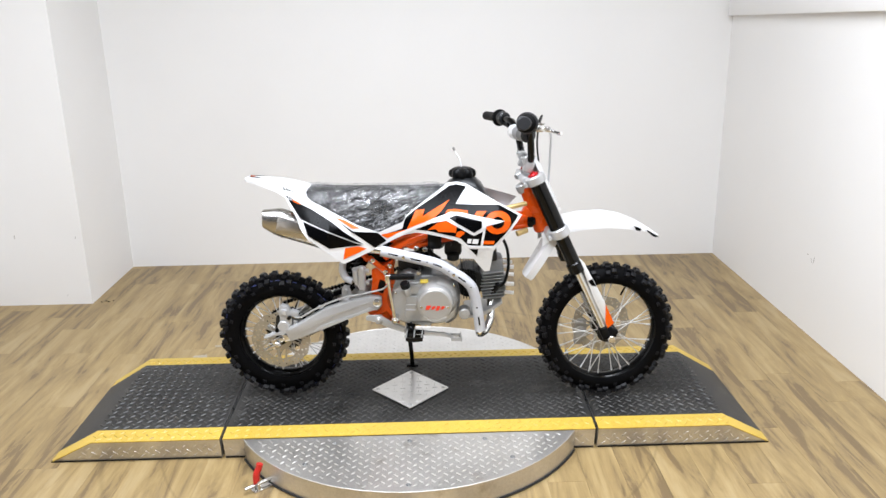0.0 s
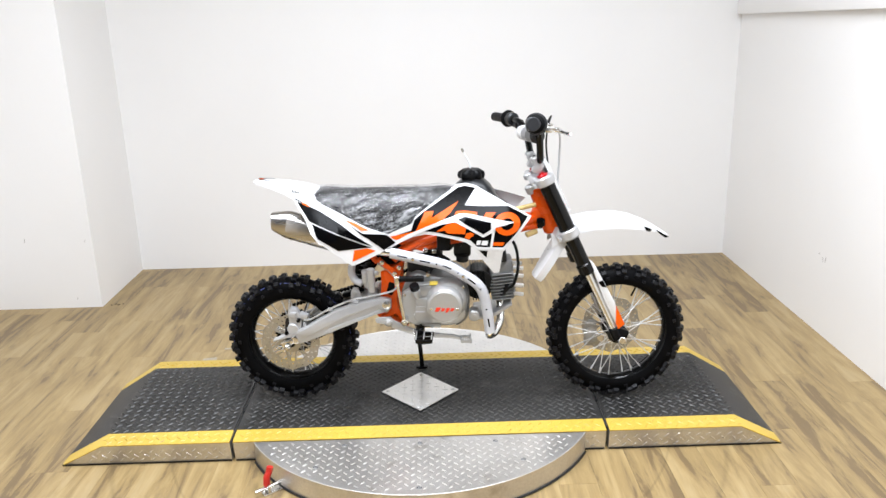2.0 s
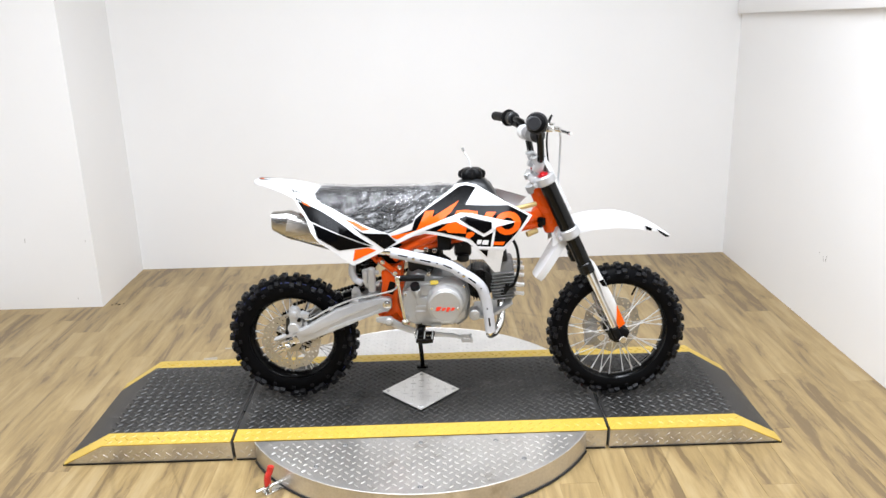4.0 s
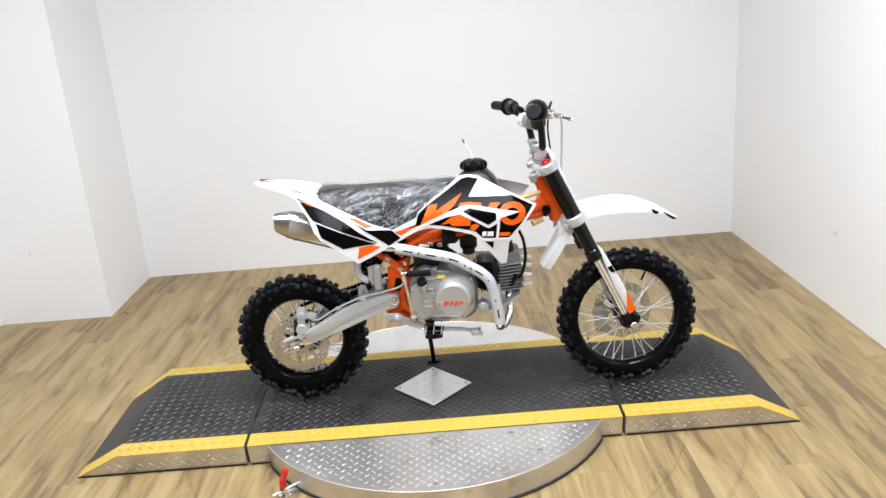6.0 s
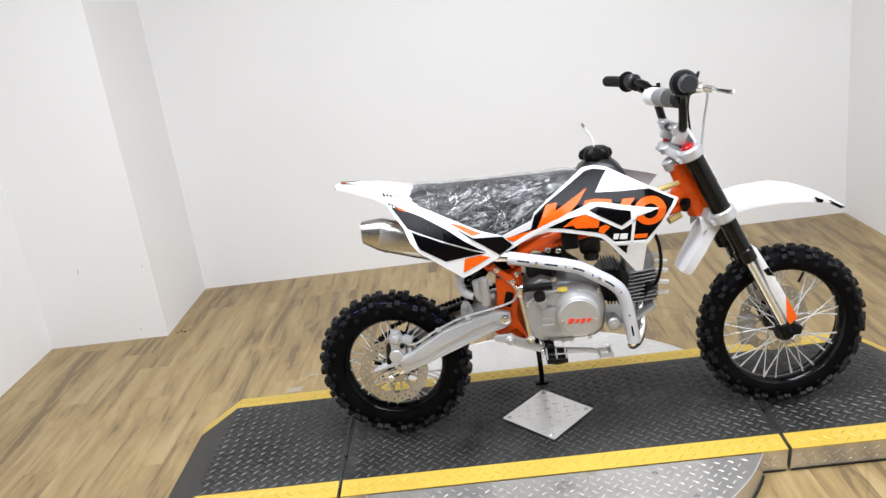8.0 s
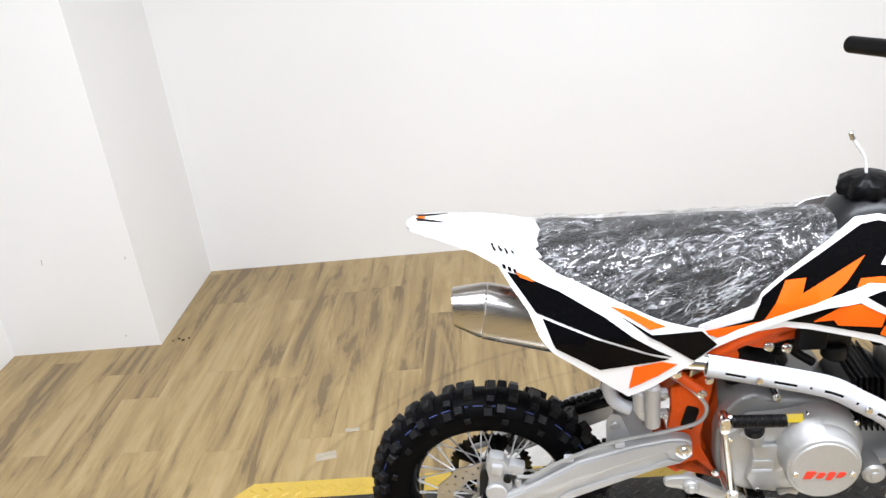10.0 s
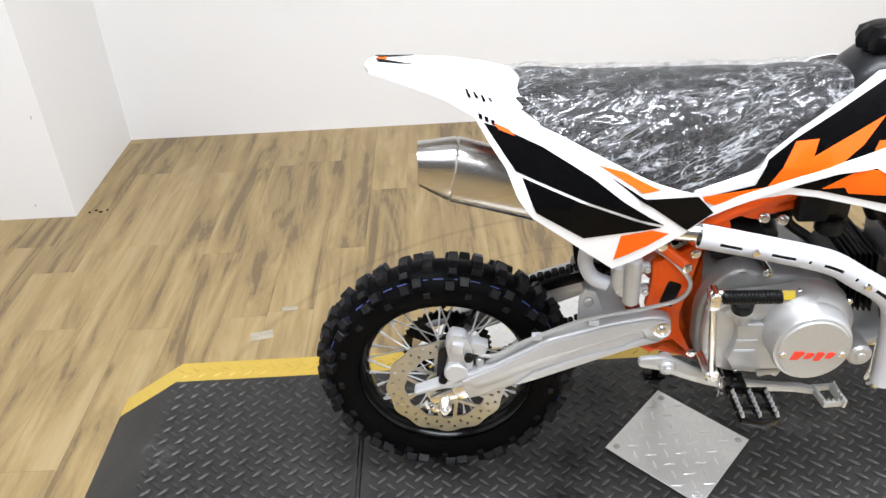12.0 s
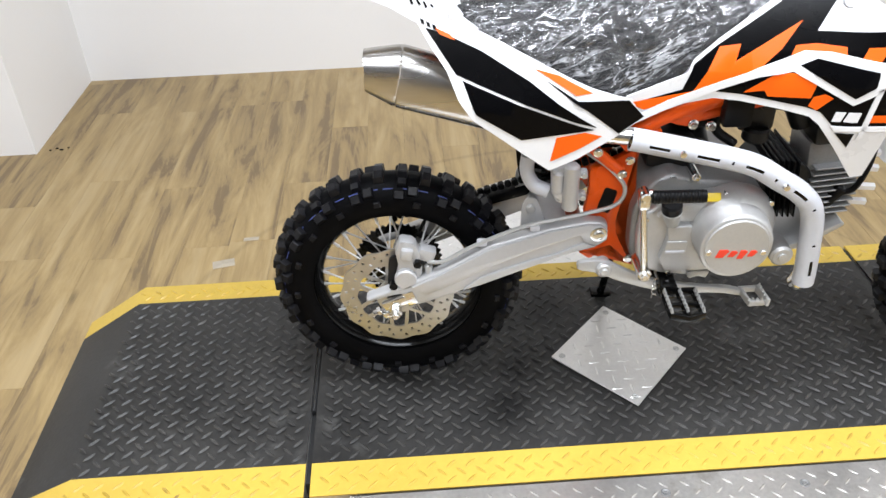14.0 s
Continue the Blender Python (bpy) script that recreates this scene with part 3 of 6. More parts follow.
part("base", merged(block(0.07, 0.034, 0.006, (0.01, 0, 0.003), 0.001), block(0.008, 0.006, 0.034, (-0.008, -0.013, 0.02), 0.001), block(0.008, 0.006, 0.034, (-0.008, 0.013, 0.02), 0.001), rod((-0.008, -0.02, 0.028), (-0.008, 0.02, 0.028), 0.004)), CHROME, clamp, "zinc-plated bracket")
part("plunger", merged(rod((-0.05, 0, 0.02), (0.055, 0, 0.02), 0.0065), rod((0.05, 0, 0.02), (0.062, 0, 0.02), 0.010, segs=8)), CHROME, clamp, "zinc-plated push rod")
part("handle", tube([(-0.008, 0, 0.03), (-0.006, 0, 0.055), (0.003, 0, 0.072), (0.009, 0, 0.088)], 0.0125, 10, 5, 0.85), REDGRIP, clamp, "red vinyl-dipped handle")

# ---- the motorcycle ----
bike = new("motorcycle")
bike.matrix_basis = pose(-0.001, -0.021, H + 0.002, -0.4, 0, -2.8)
tagged(bike, "small white, black and orange dirt bike leaning on its side stand", "motorcycle")
STEER = Matrix.Translation((0.435, 0, 0.70)) @ Matrix.Rotation(radians(4.5), 4, Vector((-0.375, 0, 0.927))) @ Matrix.Translation((-0.445, 0, -0.70))


def both(bm):
    return merged(mirrored(bm), bm)


# wheels
def wheel(name, at, m, big, a, knob, rim_r, count, disc_y, label):
    """A spoked wheel: hub with rim, spokes, tyre and brake disc under it, in its own coordinates with the axle along y."""
    rc = big - knob - a
    hub_bm = lathe([(0.012, -0.062), (0.022, -0.062), (0.022, -0.05), (0.034, -0.046), (0.036, -0.038), (0.024, -0.034), (0.02, 0.0), (0.024, 0.034), (0.036, 0.038), (0.034, 0.046), (0.022, 0.05), (0.022, 0.062), (0.012, 0.062)], 28)
    hub = part(name, hub_bm, DARKMETAL, bike, label, m @ Matrix.Translation(at))
    # tyre: carcass and knobs in one mesh
    prof = [(rc + a * math.cos(radians(p)), a * 1.04 * math.sin(radians(p))) for p in range(-126, 127, 12)]
    prof += [(rim_r + 0.002, a * 0.45), (rim_r + 0.002, -a * 0.45)]
    carcass = lathe(prof, 72, closed=True)
    tyre = part("tyre", carcass, RUBBER, hub, "knobbly black off-road tyre", smooth=28)
    kinds = {}

    def stud(ang, phi, along, across, high):
        key = (round(phi, 3), along, round(across, 4), round(high, 4))
        turn = pose(0, 0, 0, 0, -math.degrees(ang), 0)
        if key in kinds:
            again(kinds[key], turn)
            return
        rad, tang, yy = Vector((1, 0, 0)), Vector((0, 0, 1)), Vector((0, 1, 0))
        out = rad * math.cos(phi) + yy * math.sin(phi)
        acr = yy * math.cos(phi) - rad * math.sin(phi)
        base = rad * rc + (rad * math.cos(phi) + yy * math.sin(phi) * 1.04) * a
        bm = bmesh.new()
        vs = [bm.verts.new(base + out * h + tang * (u * along * w / 2) + acr * (v * across * w / 2)) for w, h in ((1.12, -0.004), (0.97, high * 0.85), (0.82, high)) for u, v in ((-1, -1), (1, -1), (1, 1), (-1, 1))]
        for q in (0, 4):
            for i in range(4):
                j = (i + 1) % 4
                bm.faces.new((vs[q + i], vs[q + j], vs[q + 4 + j], vs[q + 4 + i]))
        bm.faces.new(vs[8:12])
        kinds[key] = part("tread_block", bm, KNOB, hub, "", turn)

    pitch = 2 * math.pi / count
    for i in range(count):
        t = i * pitch
        if i % 2:
            for s in (-1, 1):
                stud(t, s * radians(17), 0.017, a * 0.48, knob)
        else:
            stud(t, 0, 0.017, a * 0.60, knob)
            for s in (-1, 1):
                stud(t, s * radians(33), 0.016, a * 0.30, knob * 0.9)
        for s in (-1, 1):
            stud(t + pitch * (0.5 if i % 2 else 0.1), s * radians(52 if i % 2 else 60), 0.018, a * 0.38, knob)
            if i % 2:
                stud(t + pitch * 0.2, s * radians(82), 0.012, 0.010, knob * 0.35)
    # rim
    r = rim_r
    part("rim", lathe([(r + 0.006, -0.027), (r + 0.006, -0.023), (r - 0.006, -0.021), (r - 0.008, -0.012), (r - 0.012, -0.007), (r - 0.012, 0.007), (r - 0.008, 0.012), (r - 0.006, 0.021), (r + 0.006, 0.023), (r + 0.006, 0.027), (r - 0.002, 0.028), (r - 0.009, 0.022), (r - 0.016, 0.010), (r - 0.017, 0), (r - 0.016, -0.010), (r - 0.009, -0.022), (r - 0.002, -0.028)], 72, closed=True), BLACKGLOSS, hub, "black anodised rim")
    # spokes
    for s in (-1, 1):
        for lean in (-1, 1):
            a0, a1 = 0.0, lean * radians(28)
            p = Vector((0.031 * math.cos(a0), s * 0.040, 0.031 * math.sin(a0)))
            q = Vector(((r - 0.016) * math.cos(a1), s * 0.006, (r - 0.016) * math.sin(a1)))
            bm = merged(rod(p, q, 0.0017, segs=6), rod(q + (p - q) * 0.11, q, 0.0030, segs=6))
            first = part("spoke", bm, SPOKE, hub)
            off = 4 * (lean + 1) / 2 + 10 * (s + 1) / 2
            first.matrix_basis = pose(0, 0, 0, 0, off, 0)
            for k in range(1, 9):
                again(first, pose(0, 0, 0, 0, off + 40 * k, 0))
    part("valve", rod((0, 0.004, r - 0.02), (0, 0.006, r - 0.052), 0.0035, segs=8), BLACK, hub, "", pose(0, 0, 0, 0, 25, 0))
    return hub


def brake_disc(hub, y, r_out, r_in, mat, waves=12):
    """A wavy disc drilled with rows of holes, on a spider with wide openings."""
    n, rows = 120, [r_in, r_in + (r_out - r_in) * 0.25, r_in + (r_out - r_in) * 0.45, r_in + (r_out - r_in) * 0.62, r_in + (r_out - r_in) * 0.80, r_out]
    bm = bmesh.new()
    grid = []
    for k, r in enumerate(rows):
        ring = []
        for i in range(n):
            t = 2 * math.pi * i / n
            rr = r * (1 + (0.022 * math.cos(waves * t) if k in (0, len(rows) - 1) else 0))
            ring.append(bm.verts.new((rr * math.cos(t), 0, rr * math.sin(t))))
        grid.append(ring)
    for k in range(len(rows) - 1):
        for i in range(n):
            if (k == 1 and i % 5 == 0) or (k == 3 and i % 5 == 2):
                continue
            bm.faces.new((grid[k][i], grid[k][(i + 1) % n], grid[k + 1][(i + 1) % n], grid[k + 1][i]))
    g = bmesh.ops.extrude_face_region(bm, geom=bm.faces[:])
    bmesh.ops.translate(bm, vec=(0, 0.0034, 0), verts=[v for v in g["geom"] if isinstance(v, bmesh.types.BMVert)])
    bmesh.ops.translate(bm, vec=(0, y, 0), verts=bm.verts)
    disc = part("brake_disc", bm, mat, hub, "drilled wavy steel brake disc")
    part("disc_carrier", lathe([(0.020, y - 0.002), (0.038, y - 0.002), (0.038, y + 0.004), (0.020, y + 0.004)], 40, closed=True), mat, hub)
    arm = None
    for k in range(6):
        for sgn in (-1, 1):
            if k == 0:
                pts = [(0.036, sgn * 0.12), (r_in * 1.04, sgn * 0.40), (r_in * 1.04, sgn * 0.30), (0.036, -sgn * 0.08)]
                arm = part("carrier_arm", plate([(q * math.cos(w), q * math.sin(w)) for q, w in pts], y + 0.0006, y + 0.0028), mat, hub)
                arms = [arm] if sgn < 0 else arms + [arm]
            else:
                again(arms[(sgn + 1) // 2], pose(0, 0, 0, 0, 60 * k, 0))
    return disc


REAR, FRONTW = (-0.451, 0, 0.237), (0.713, -0.009, 0.2475)
ONE = Matrix.Identity(4)
rear = wheel("rear_wheel", REAR, ONE, 0.2368, 0.042, 0.0125, 0.159, 34, -0.06, "spoked rear wheel with a black rim")
brake_disc(rear, -0.064, 0.1035, 0.072, DISC)
line_bm = bmesh.new()
for i in range(150):
    if i % 7 in (0, 1, 4):
        continue
    q = []
    for k in (i, i + 1):
        w = 2 * math.pi * k / 150
        for ph in (46, 48.5):
            rr = 0.1830 + 0.0424 * math.cos(radians(ph))
            q.append(line_bm.verts.new((rr * math.cos(w), -0.0424 * 1.04 * math.sin(radians(ph)), rr * math.sin(w))))
    line_bm.faces.new((q[0], q[1], q[3], q[2]))
tagged(part("blue_line", line_bm, BLUE, rear, "thin broken blue line on the tyre"), kind="stuff")
front = wheel("front_wheel", FRONTW, STEER, 0.2475, 0.037, 0.0105, 0.187, 40, 0.05, "spoked front wheel with a black rim")
brake_disc(front, 0.052, 0.105, 0.074, DISC)
# rear sprocket
teeth = 41
spr = bmesh.new()
ring_o = [spr.verts.new(((0.085 if k % 2 else 0.079) * math.cos(math.pi * k / teeth), 0.052, (0.085 if k % 2 else 0.079) * math.sin(math.pi * k / teeth))) for k in range(2 * teeth)]
ring_i = [spr.verts.new((0.066 * math.cos(math.pi * k / teeth), 0.052, 0.066 * math.sin(math.pi * k / teeth))) for k in range(2 * teeth)]
for k in range(2 * teeth):
    spr.faces.new((ring_o[k], ring_o[(k + 1) % (2 * teeth)], ring_i[(k + 1) % (2 * teeth)], ring_i[k]))
g = bmesh.ops.extrude_face_region(spr, geom=spr.faces[:])
bmesh.ops.translate(spr, vec=(0, 0.004, 0), verts=[v for v in g["geom"] if isinstance(v, bmesh.types.BMVert)])
part("sprocket", spr, BLACKGLOSS, rear, "black rear sprocket")
sarm = part("sprocket_arm", plate([(0.030, -0.014), (0.069, -0.020), (0.069, 0.020), (0.030, 0.014)], 0.0525, 0.0555), BLACKGLOSS, rear)
for k in range(1, 5):
    again(sarm, pose(0, 0, 0, 0, 72 * k, 0))

# swingarm
arm_out = [(-0.082, 0.405), (-0.093, 0.411), (-0.116, 0.413), (-0.18, 0.401), (-0.28, 0.370), (-0.38, 0.312), (-0.445, 0.286), (-0.500, 0.264), (-0.506, 0.258), (-0.500, 0.253), (-0.452, 0.268), (-0.428, 0.270), (-0.414, 0.244), (-0.395, 0.249), (-0.30, 0.286), (-0.21, 0.324), (-0.14, 0.352), (-0.10, 0.362), (-0.082, 0.376)]
arm = plate(arm_out, -0.103, -0.078, 0.005, 3)
arm_ridge = merged(plate([(-0.42, 0.288), (-0.38, 0.308), (-0.28, 0.366), (-0.18, 0.398), (-0.116, 0.410), (-0.094, 0.408), (-0.083, 0.398), (-0.083, 0.378), (-0.100, 0.366), (-0.121, 0.374), (-0.128, 0.388), (-0.204, 0.362), (-0.275, 0.330), (-0.36, 0.286), (-0.395, 0.272)], -0.108, -0.101, 0.002),
                   plate([(-0.100, 0.365), (-0.140, 0.354), (-0.21, 0.326), (-0.30, 0.289), (-0.33, 0.279), (-0.30, 0.305), (-0.22, 0.336), (-0.165, 0.352), (-0.149, 0.360), (-0.122, 0.373)], -0.108, -0.101, 0.002))
swing = part("swingarm", merged(both(arm), both(arm_ridge), block(0.06, 0.16, 0.030, (-0.172, 0, 0.372), 0.008)), SILVER, bike, "silver painted swingarm")
part("pivot_bolt", merged(lathe([(0.0145, 0), (0.0145, 0.003), (0.0115, 0.004), (0.0095, 0.004), (0.0095, 0.010), (0.007, 0.011), (0.005, 0.011), (0.005, 0.008), (0.0, 0.008)], 24, (-0.098, -0.107, 0.391), (0, -1, 0))), CHROME, swing, "bright pivot bolt")
part("axle_adjuster", merged(block(0.046, 0.014, 0.020, (-0.452, -0.101, 0.252), 0.003, (0, -22, 0)), rod((-0.451, -0.085, 0.240), (-0.451, -0.124, 0.240), 0.0115, segs=6, bevel=0.002), rod((-0.451, -0.122, 0.240), (-0.451, -0.130, 0.240), 0.0065, segs=10, bevel=0.001), rod((-0.492, -0.104, 0.232), (-0.440, -0.104, 0.252), 0.0042, segs=8), rod((-0.484, -0.104, 0.235), (-0.478, -0.104, 0.2375), 0.0085, segs=6), block(0.020, 0.012, 0.030, (-0.424, -0.100, 0.262), 0.002, (0, -22, 0)), block(0.018, 0.010, 0.014, (-0.466, -0.105, 0.228), 0.003, (0, -22, 0))), CHROME, swing, "bright axle nut and chain adjuster")
for x, z in ((-0.205, 0.400), (-0.295, 0.372)):
    part("hose_clip", block(0.018, 0.012, 0.012, (x, -0.094, z), 0.003), WHITE2, swing, "white hose clip")
for y in (-0.060, 0.060):
    tab = part("shock_tab", plate(rounded([(-0.226, 0.370), (-0.225, 0.424), (-0.215, 0.441), (-0.199, 0.438), (-0.178, 0.376)], 4, 0.2), y - 0.003, y + 0.003, 0.001), SILVER, swing, "silver shock mount")
    part("bolt", rod((-0.210, y - 0.010, 0.419), (-0.210, y + 0.010, 0.419), 0.0085, segs=12, bevel=0.002), CAST, tab)

# rear caliper with its hose
cal = merged(
    plate(rounded([(-0.452, 0.300), (-0.418, 0.288), (-0.402, 0.315), (-0.404, 0.355), (-0.414, 0.382), (-0.438, 0.388), (-0.449, 0.365), (-0.444, 0.335)], 4, 0.25), -0.094, -0.068, 0.004),
    lathe([(0.0205, 0), (0.0205, 0.007), (0.018, 0.010), (0.0, 0.010)], 24, (-0.432, -0.093, 0.309), (0, -1, 0)),
    block(0.030, 0.024, 0.024, (-0.394, -0.080, 0.352), 0.004, (0, 20, 0)),
    block(0.022, 0.012, 0.022, (-0.428, -0.098, 0.362), 0.004, (0, 10, 0)))
caliper = part("rear_caliper", cal, SILVER, bike, "silver rear brake caliper", pose(0.002, 0, -0.008))
# black stubs draw in the caliper's dark bolt hole and gaps
for x, z in ((-0.455, 0.296), (-0.410, 0.342)):
    part("bolt", rod((x, -0.090, z), (x, -0.104, z), 0.0075, segs=6), BLACK, caliper)
part("guide_pin", rod((-0.392, -0.084, 0.330), (-0.388, -0.094, 0.288), 0.0075, segs=12, bevel=0.002), CAST, caliper)
part("caliper_bracket", plate(rounded([(-0.470, 0.255), (-0.440, 0.262), (-0.432, 0.300), (-0.448, 0.345), (-0.462, 0.338), (-0.466, 0.295)], 3, 0.3), -0.076, -0.069, 0.001), DARKMETAL, caliper, "dark caliper bracket")
part("brake_hose", tube([(-0.390, -0.090, 0.332), (-0.363, -0.098, 0.338), (-0.31, -0.098, 0.368), (-0.22, -0.096, 0.405), (-0.12, -0.094, 0.425), (-0.07, -0.092, 0.44), (-0.058, -0.090, 0.47), (-0.085, -0.085, 0.505), (-0.125, -0.07, 0.53)], 0.0036, 8, 8), CAST, bike, "grey braided brake hose")

# chain
chain_path = [(-0.462, 0.054, 0.330)] + [(x, 0.054, 0.334 + 0.300 * (x + 0.462)) for x in [-0.449 + 0.0127 * i for i in range(34)]]
bms = []
for i, (p, q) in enumerate(zip(chain_path, chain_path[1:])):
    p, q = Vector(p), Vector(q)
    steps = max(1, int((q - p).length / 0.0127))
    for s in range(steps):
        c = p + (q - p) * (s + 0.5) / steps
        ang = -math.degrees(math.atan2(q.z - p.z, q.x - p.x))
        bms.append(block(0.0122, 0.011 if i % 2 else 0.016, 0.014, c, 0.003, (0, ang, 0), 1))
low = [(-0.462 + 0.44 * k / 40, 0.054, 0.158 + 0.24 * (k / 40)) for k in range(41)]
for p in low[::1]:
    bms.append(block(0.0095, 0.013, 0.010, p, 0.002, (0, -28, 0), 1))
tagged(part("chain", merged(*bms), BLACK, bike, "dark drive chain"), kind="stuff")
part("chain_guide", block(0.085, 0.034, 0.020, (-0.235, 0.066, 0.377), 0.007, (0, -16, 0)), BLACK, bike, "black rubber chain slider")
# solid black blocks fill the shaded space between the side panels
part("air_box", merged(block(0.15, 0.10, 0.10, (-0.055, 0.0, 0.615), 0.015), block(0.10, 0.09, 0.09, (-0.10, 0.01, 0.555), 0.015)), BLACK, bike, "black air box added to darken the gap under the seat")

# frame
head_top, head_low = Vector((0.424, 0, 0.775)), Vector((0.486, 0, 0.622))
spar = tube([(0.455, 0.0, 0.67), (0.36, 0.035, 0.66), (0.20, 0.062, 0.645), (0.07, 0.072, 0.618), (-0.02, 0.076, 0.588), (-0.07, 0.078, 0.545)], 0.013, 12, 6, 1.25)
down = tube([(0.468, 0.0, 0.645), (0.40, 0.03, 0.640), (0.30, 0.045, 0.625), (0.18, 0.055, 0.610), (0.033, 0.066, 0.583)], 0.011, 12, 6)
sub = tube([(-0.02, 0.070, 0.60), (-0.12, 0.068, 0.635), (-0.25, 0.062, 0.70), (-0.36, 0.05, 0.752)], 0.011, 10, 5)
sub2 = tube([(-0.125, 0.072, 0.535), (-0.15, 0.072, 0.565), (-0.20, 0.066, 0.63), (-0.25, 0.062, 0.69)], 0.011, 10, 5)
tri = tube([(-0.122, 0.080, 0.548), (-0.096, 0.083, 0.524), (-0.066, 0.084, 0.498)], 0.0095, 10, 4)
pivot_near = plate(rounded([(-0.116, 0.500), (-0.098, 0.505), (-0.070, 0.520), (-0.036, 0.540), (-0.042, 0.472), (-0.054, 0.439), (-0.062, 0.400), (-0.059, 0.374), (-0.046, 0.345), (-0.024, 0.300), (-0.054, 0.312), (-0.070, 0.346), (-0.088, 0.330), (-0.104, 0.318), (-0.124, 0.333), (-0.096, 0.352), (-0.084, 0.372), (-0.100, 0.396), (-0.121, 0.412), (-0.115, 0.455)], 4, 0.2), -0.078, -0.062, 0.003)
pivot_far = plate(rounded([(-0.116, 0.500), (-0.070, 0.520), (-0.036, 0.540), (-0.054, 0.439), (-0.066, 0.380), (-0.084, 0.372), (-0.100, 0.396), (-0.121, 0.412)], 4, 0.2), 0.062, 0.078, 0.003)
frame_bm = merged(both(spar), both(down), both(sub), both(sub2), both(tri), pivot_near, pivot_far, rod(head_low, head_top, 0.039, 0.033, 28, 0.004),
                  block(0.045, 0.05, 0.07, (0.42, 0, 0.665), 0.012, (0, 22, 0)), rod((-0.12, -0.07, 0.345), (-0.12, 0.07, 0.345), 0.015), rod((-0.02, -0.075, 0.56), (-0.02, 0.075, 0.56), 0.016),
                  both(plate(rounded([(0.015, 0.575), (0.045, 0.570), (0.060, 0.600), (0.15, 0.630), (0.17, 0.655), (0.09, 0.66), (0.0, 0.635), (-0.04, 0.60)], 4, 0.3), 0.058, 0.078, 0.004)))
frame_ob = part("frame", frame_bm, ORANGE, bike, "orange painted steel frame")
# solid black plate on the surface: the slot's shade as colour
part("frame_slot", merged(plate(rounded([(-0.088, 0.466), (-0.066, 0.458), (-0.078, 0.414), (-0.100, 0.422)], 4, 0.2), -0.0795, -0.076)), BLACK, frame_ob, "black inset standing for the shaded opening in the frame plate")
for x, y, z in ((-0.066, -0.0925, 0.498), (-0.108, -0.0905, 0.538), (-0.052, -0.078, 0.515), (-0.036, -0.078, 0.318)):
    part("frame_bolt", merged(lathe([(0.008, 0), (0.008, 0.002), (0.005, 0.003), (0.005, 0.006), (0, 0.006)], 12, (x, y, z), (0, -1, 0))), CHROME, frame_ob)
for x, y, z, r in ((0.041, -0.079, 0.578, 0.0085), (0.070, -0.078, 0.573, 0.0085), (0.115, -0.074, 0.590, 0.007)):
    part("engine_bolt", lathe([(r, 0), (r, 0.003), (r * 0.65, 0.004), (r * 0.65, 0.009), (0, 0.009)], 12, (x, y, z), (0, -1, 0)), CHROME, frame_ob)

# shock absorber
shock_top, shock_low = Vector((-0.125, -0.005, 0.60)), Vector((-0.198, -0.005, 0.425))
coil = [shock_top.lerp(shock_low, 0.22 + 0.6 * k / 96) + Vector((math.cos(2 * math.pi * k / 16) * 0.030, math.sin(2 * math.pi * k / 16) * 0.030, math.cos(2 * math.pi * k / 16) * 0.012)) for k in range(97)]
# shock and spring coloured dark to carry the shade of the gap
shock = part("shock_absorber", merged(rod(shock_top, shock_low, 0.014, bevel=0.002), rod(shock_top.lerp(shock_low, 0.10), shock_top.lerp(shock_low, 0.24), 0.034, bevel=0.004), rod(shock_top.lerp(shock_low, 0.82), shock_top.lerp(shock_low, 0.88), 0.034, bevel=0.003)), DARKMETAL, bike, "shock absorber darkened for the shaded gap it sits in")
part("spring", tube(coil, 0.0055, 8, 1, smooth=False), BLACKGLOSS, shock, "coil spring darkened for the shaded gap round the shock")
master = part("rear_master_cylinder", merged(plate(rounded([(-0.181, 0.508), (-0.158, 0.514), (-0.136, 0.512), (-0.136, 0.448), (-0.152, 0.436), (-0.172, 0.448), (-0.179, 0.466)], 4, 0.2), -0.092, -0.070, 0.006), rod((-0.148, -0.090, 0.518), (-0.148, -0.090, 0.432), 0.0135, segs=18, bevel=0.004), rod((-0.170, -0.088, 0.505), (-0.170, -0.088, 0.462), 0.010, segs=16, bevel=0.004), block(0.024, 0.014, 0.015, (-0.134, -0.088, 0.500), 0.004), block(0.024, 0.014, 0.015, (-0.134, -0.088, 0.458), 0.004)), SILVER, bike, "silver rear brake master cylinder")
for z in (0.500, 0.458):
    part("bolt", rod((-0.128, -0.090, z), (-0.128, -0.101, z), 0.0052, segs=8, bevel=0.001), CAST, master)
part("hose_elbow", tube([(-0.216, -0.060, 0.520), (-0.218, -0.062, 0.492), (-0.206, -0.066, 0.468), (-0.182, -0.072, 0.458)], 0.0125, 12, 6), WHITE2, master, "white fluid hose elbow")
part("mount_block", block(0.05, 0.10, 0.035, (0.068, 0, 0.572), 0.006), BLACK, bike, "black engine mount block")
part("mud_flap", plate(rounded([(-0.235, 0.55), (-0.15, 0.56), (-0.16, 0.50), (-0.20, 0.40), (-0.225, 0.44)], 4, 0.3), 0.015, 0.020), BLACK, bike, "black inner mud guard")

# engine
def ycyl(x, z, y0, y1, r, bevel=0.003, segs=36):
    return rod((x, y0, z), (x, y1, z), r, segs=segs, bevel=bevel)


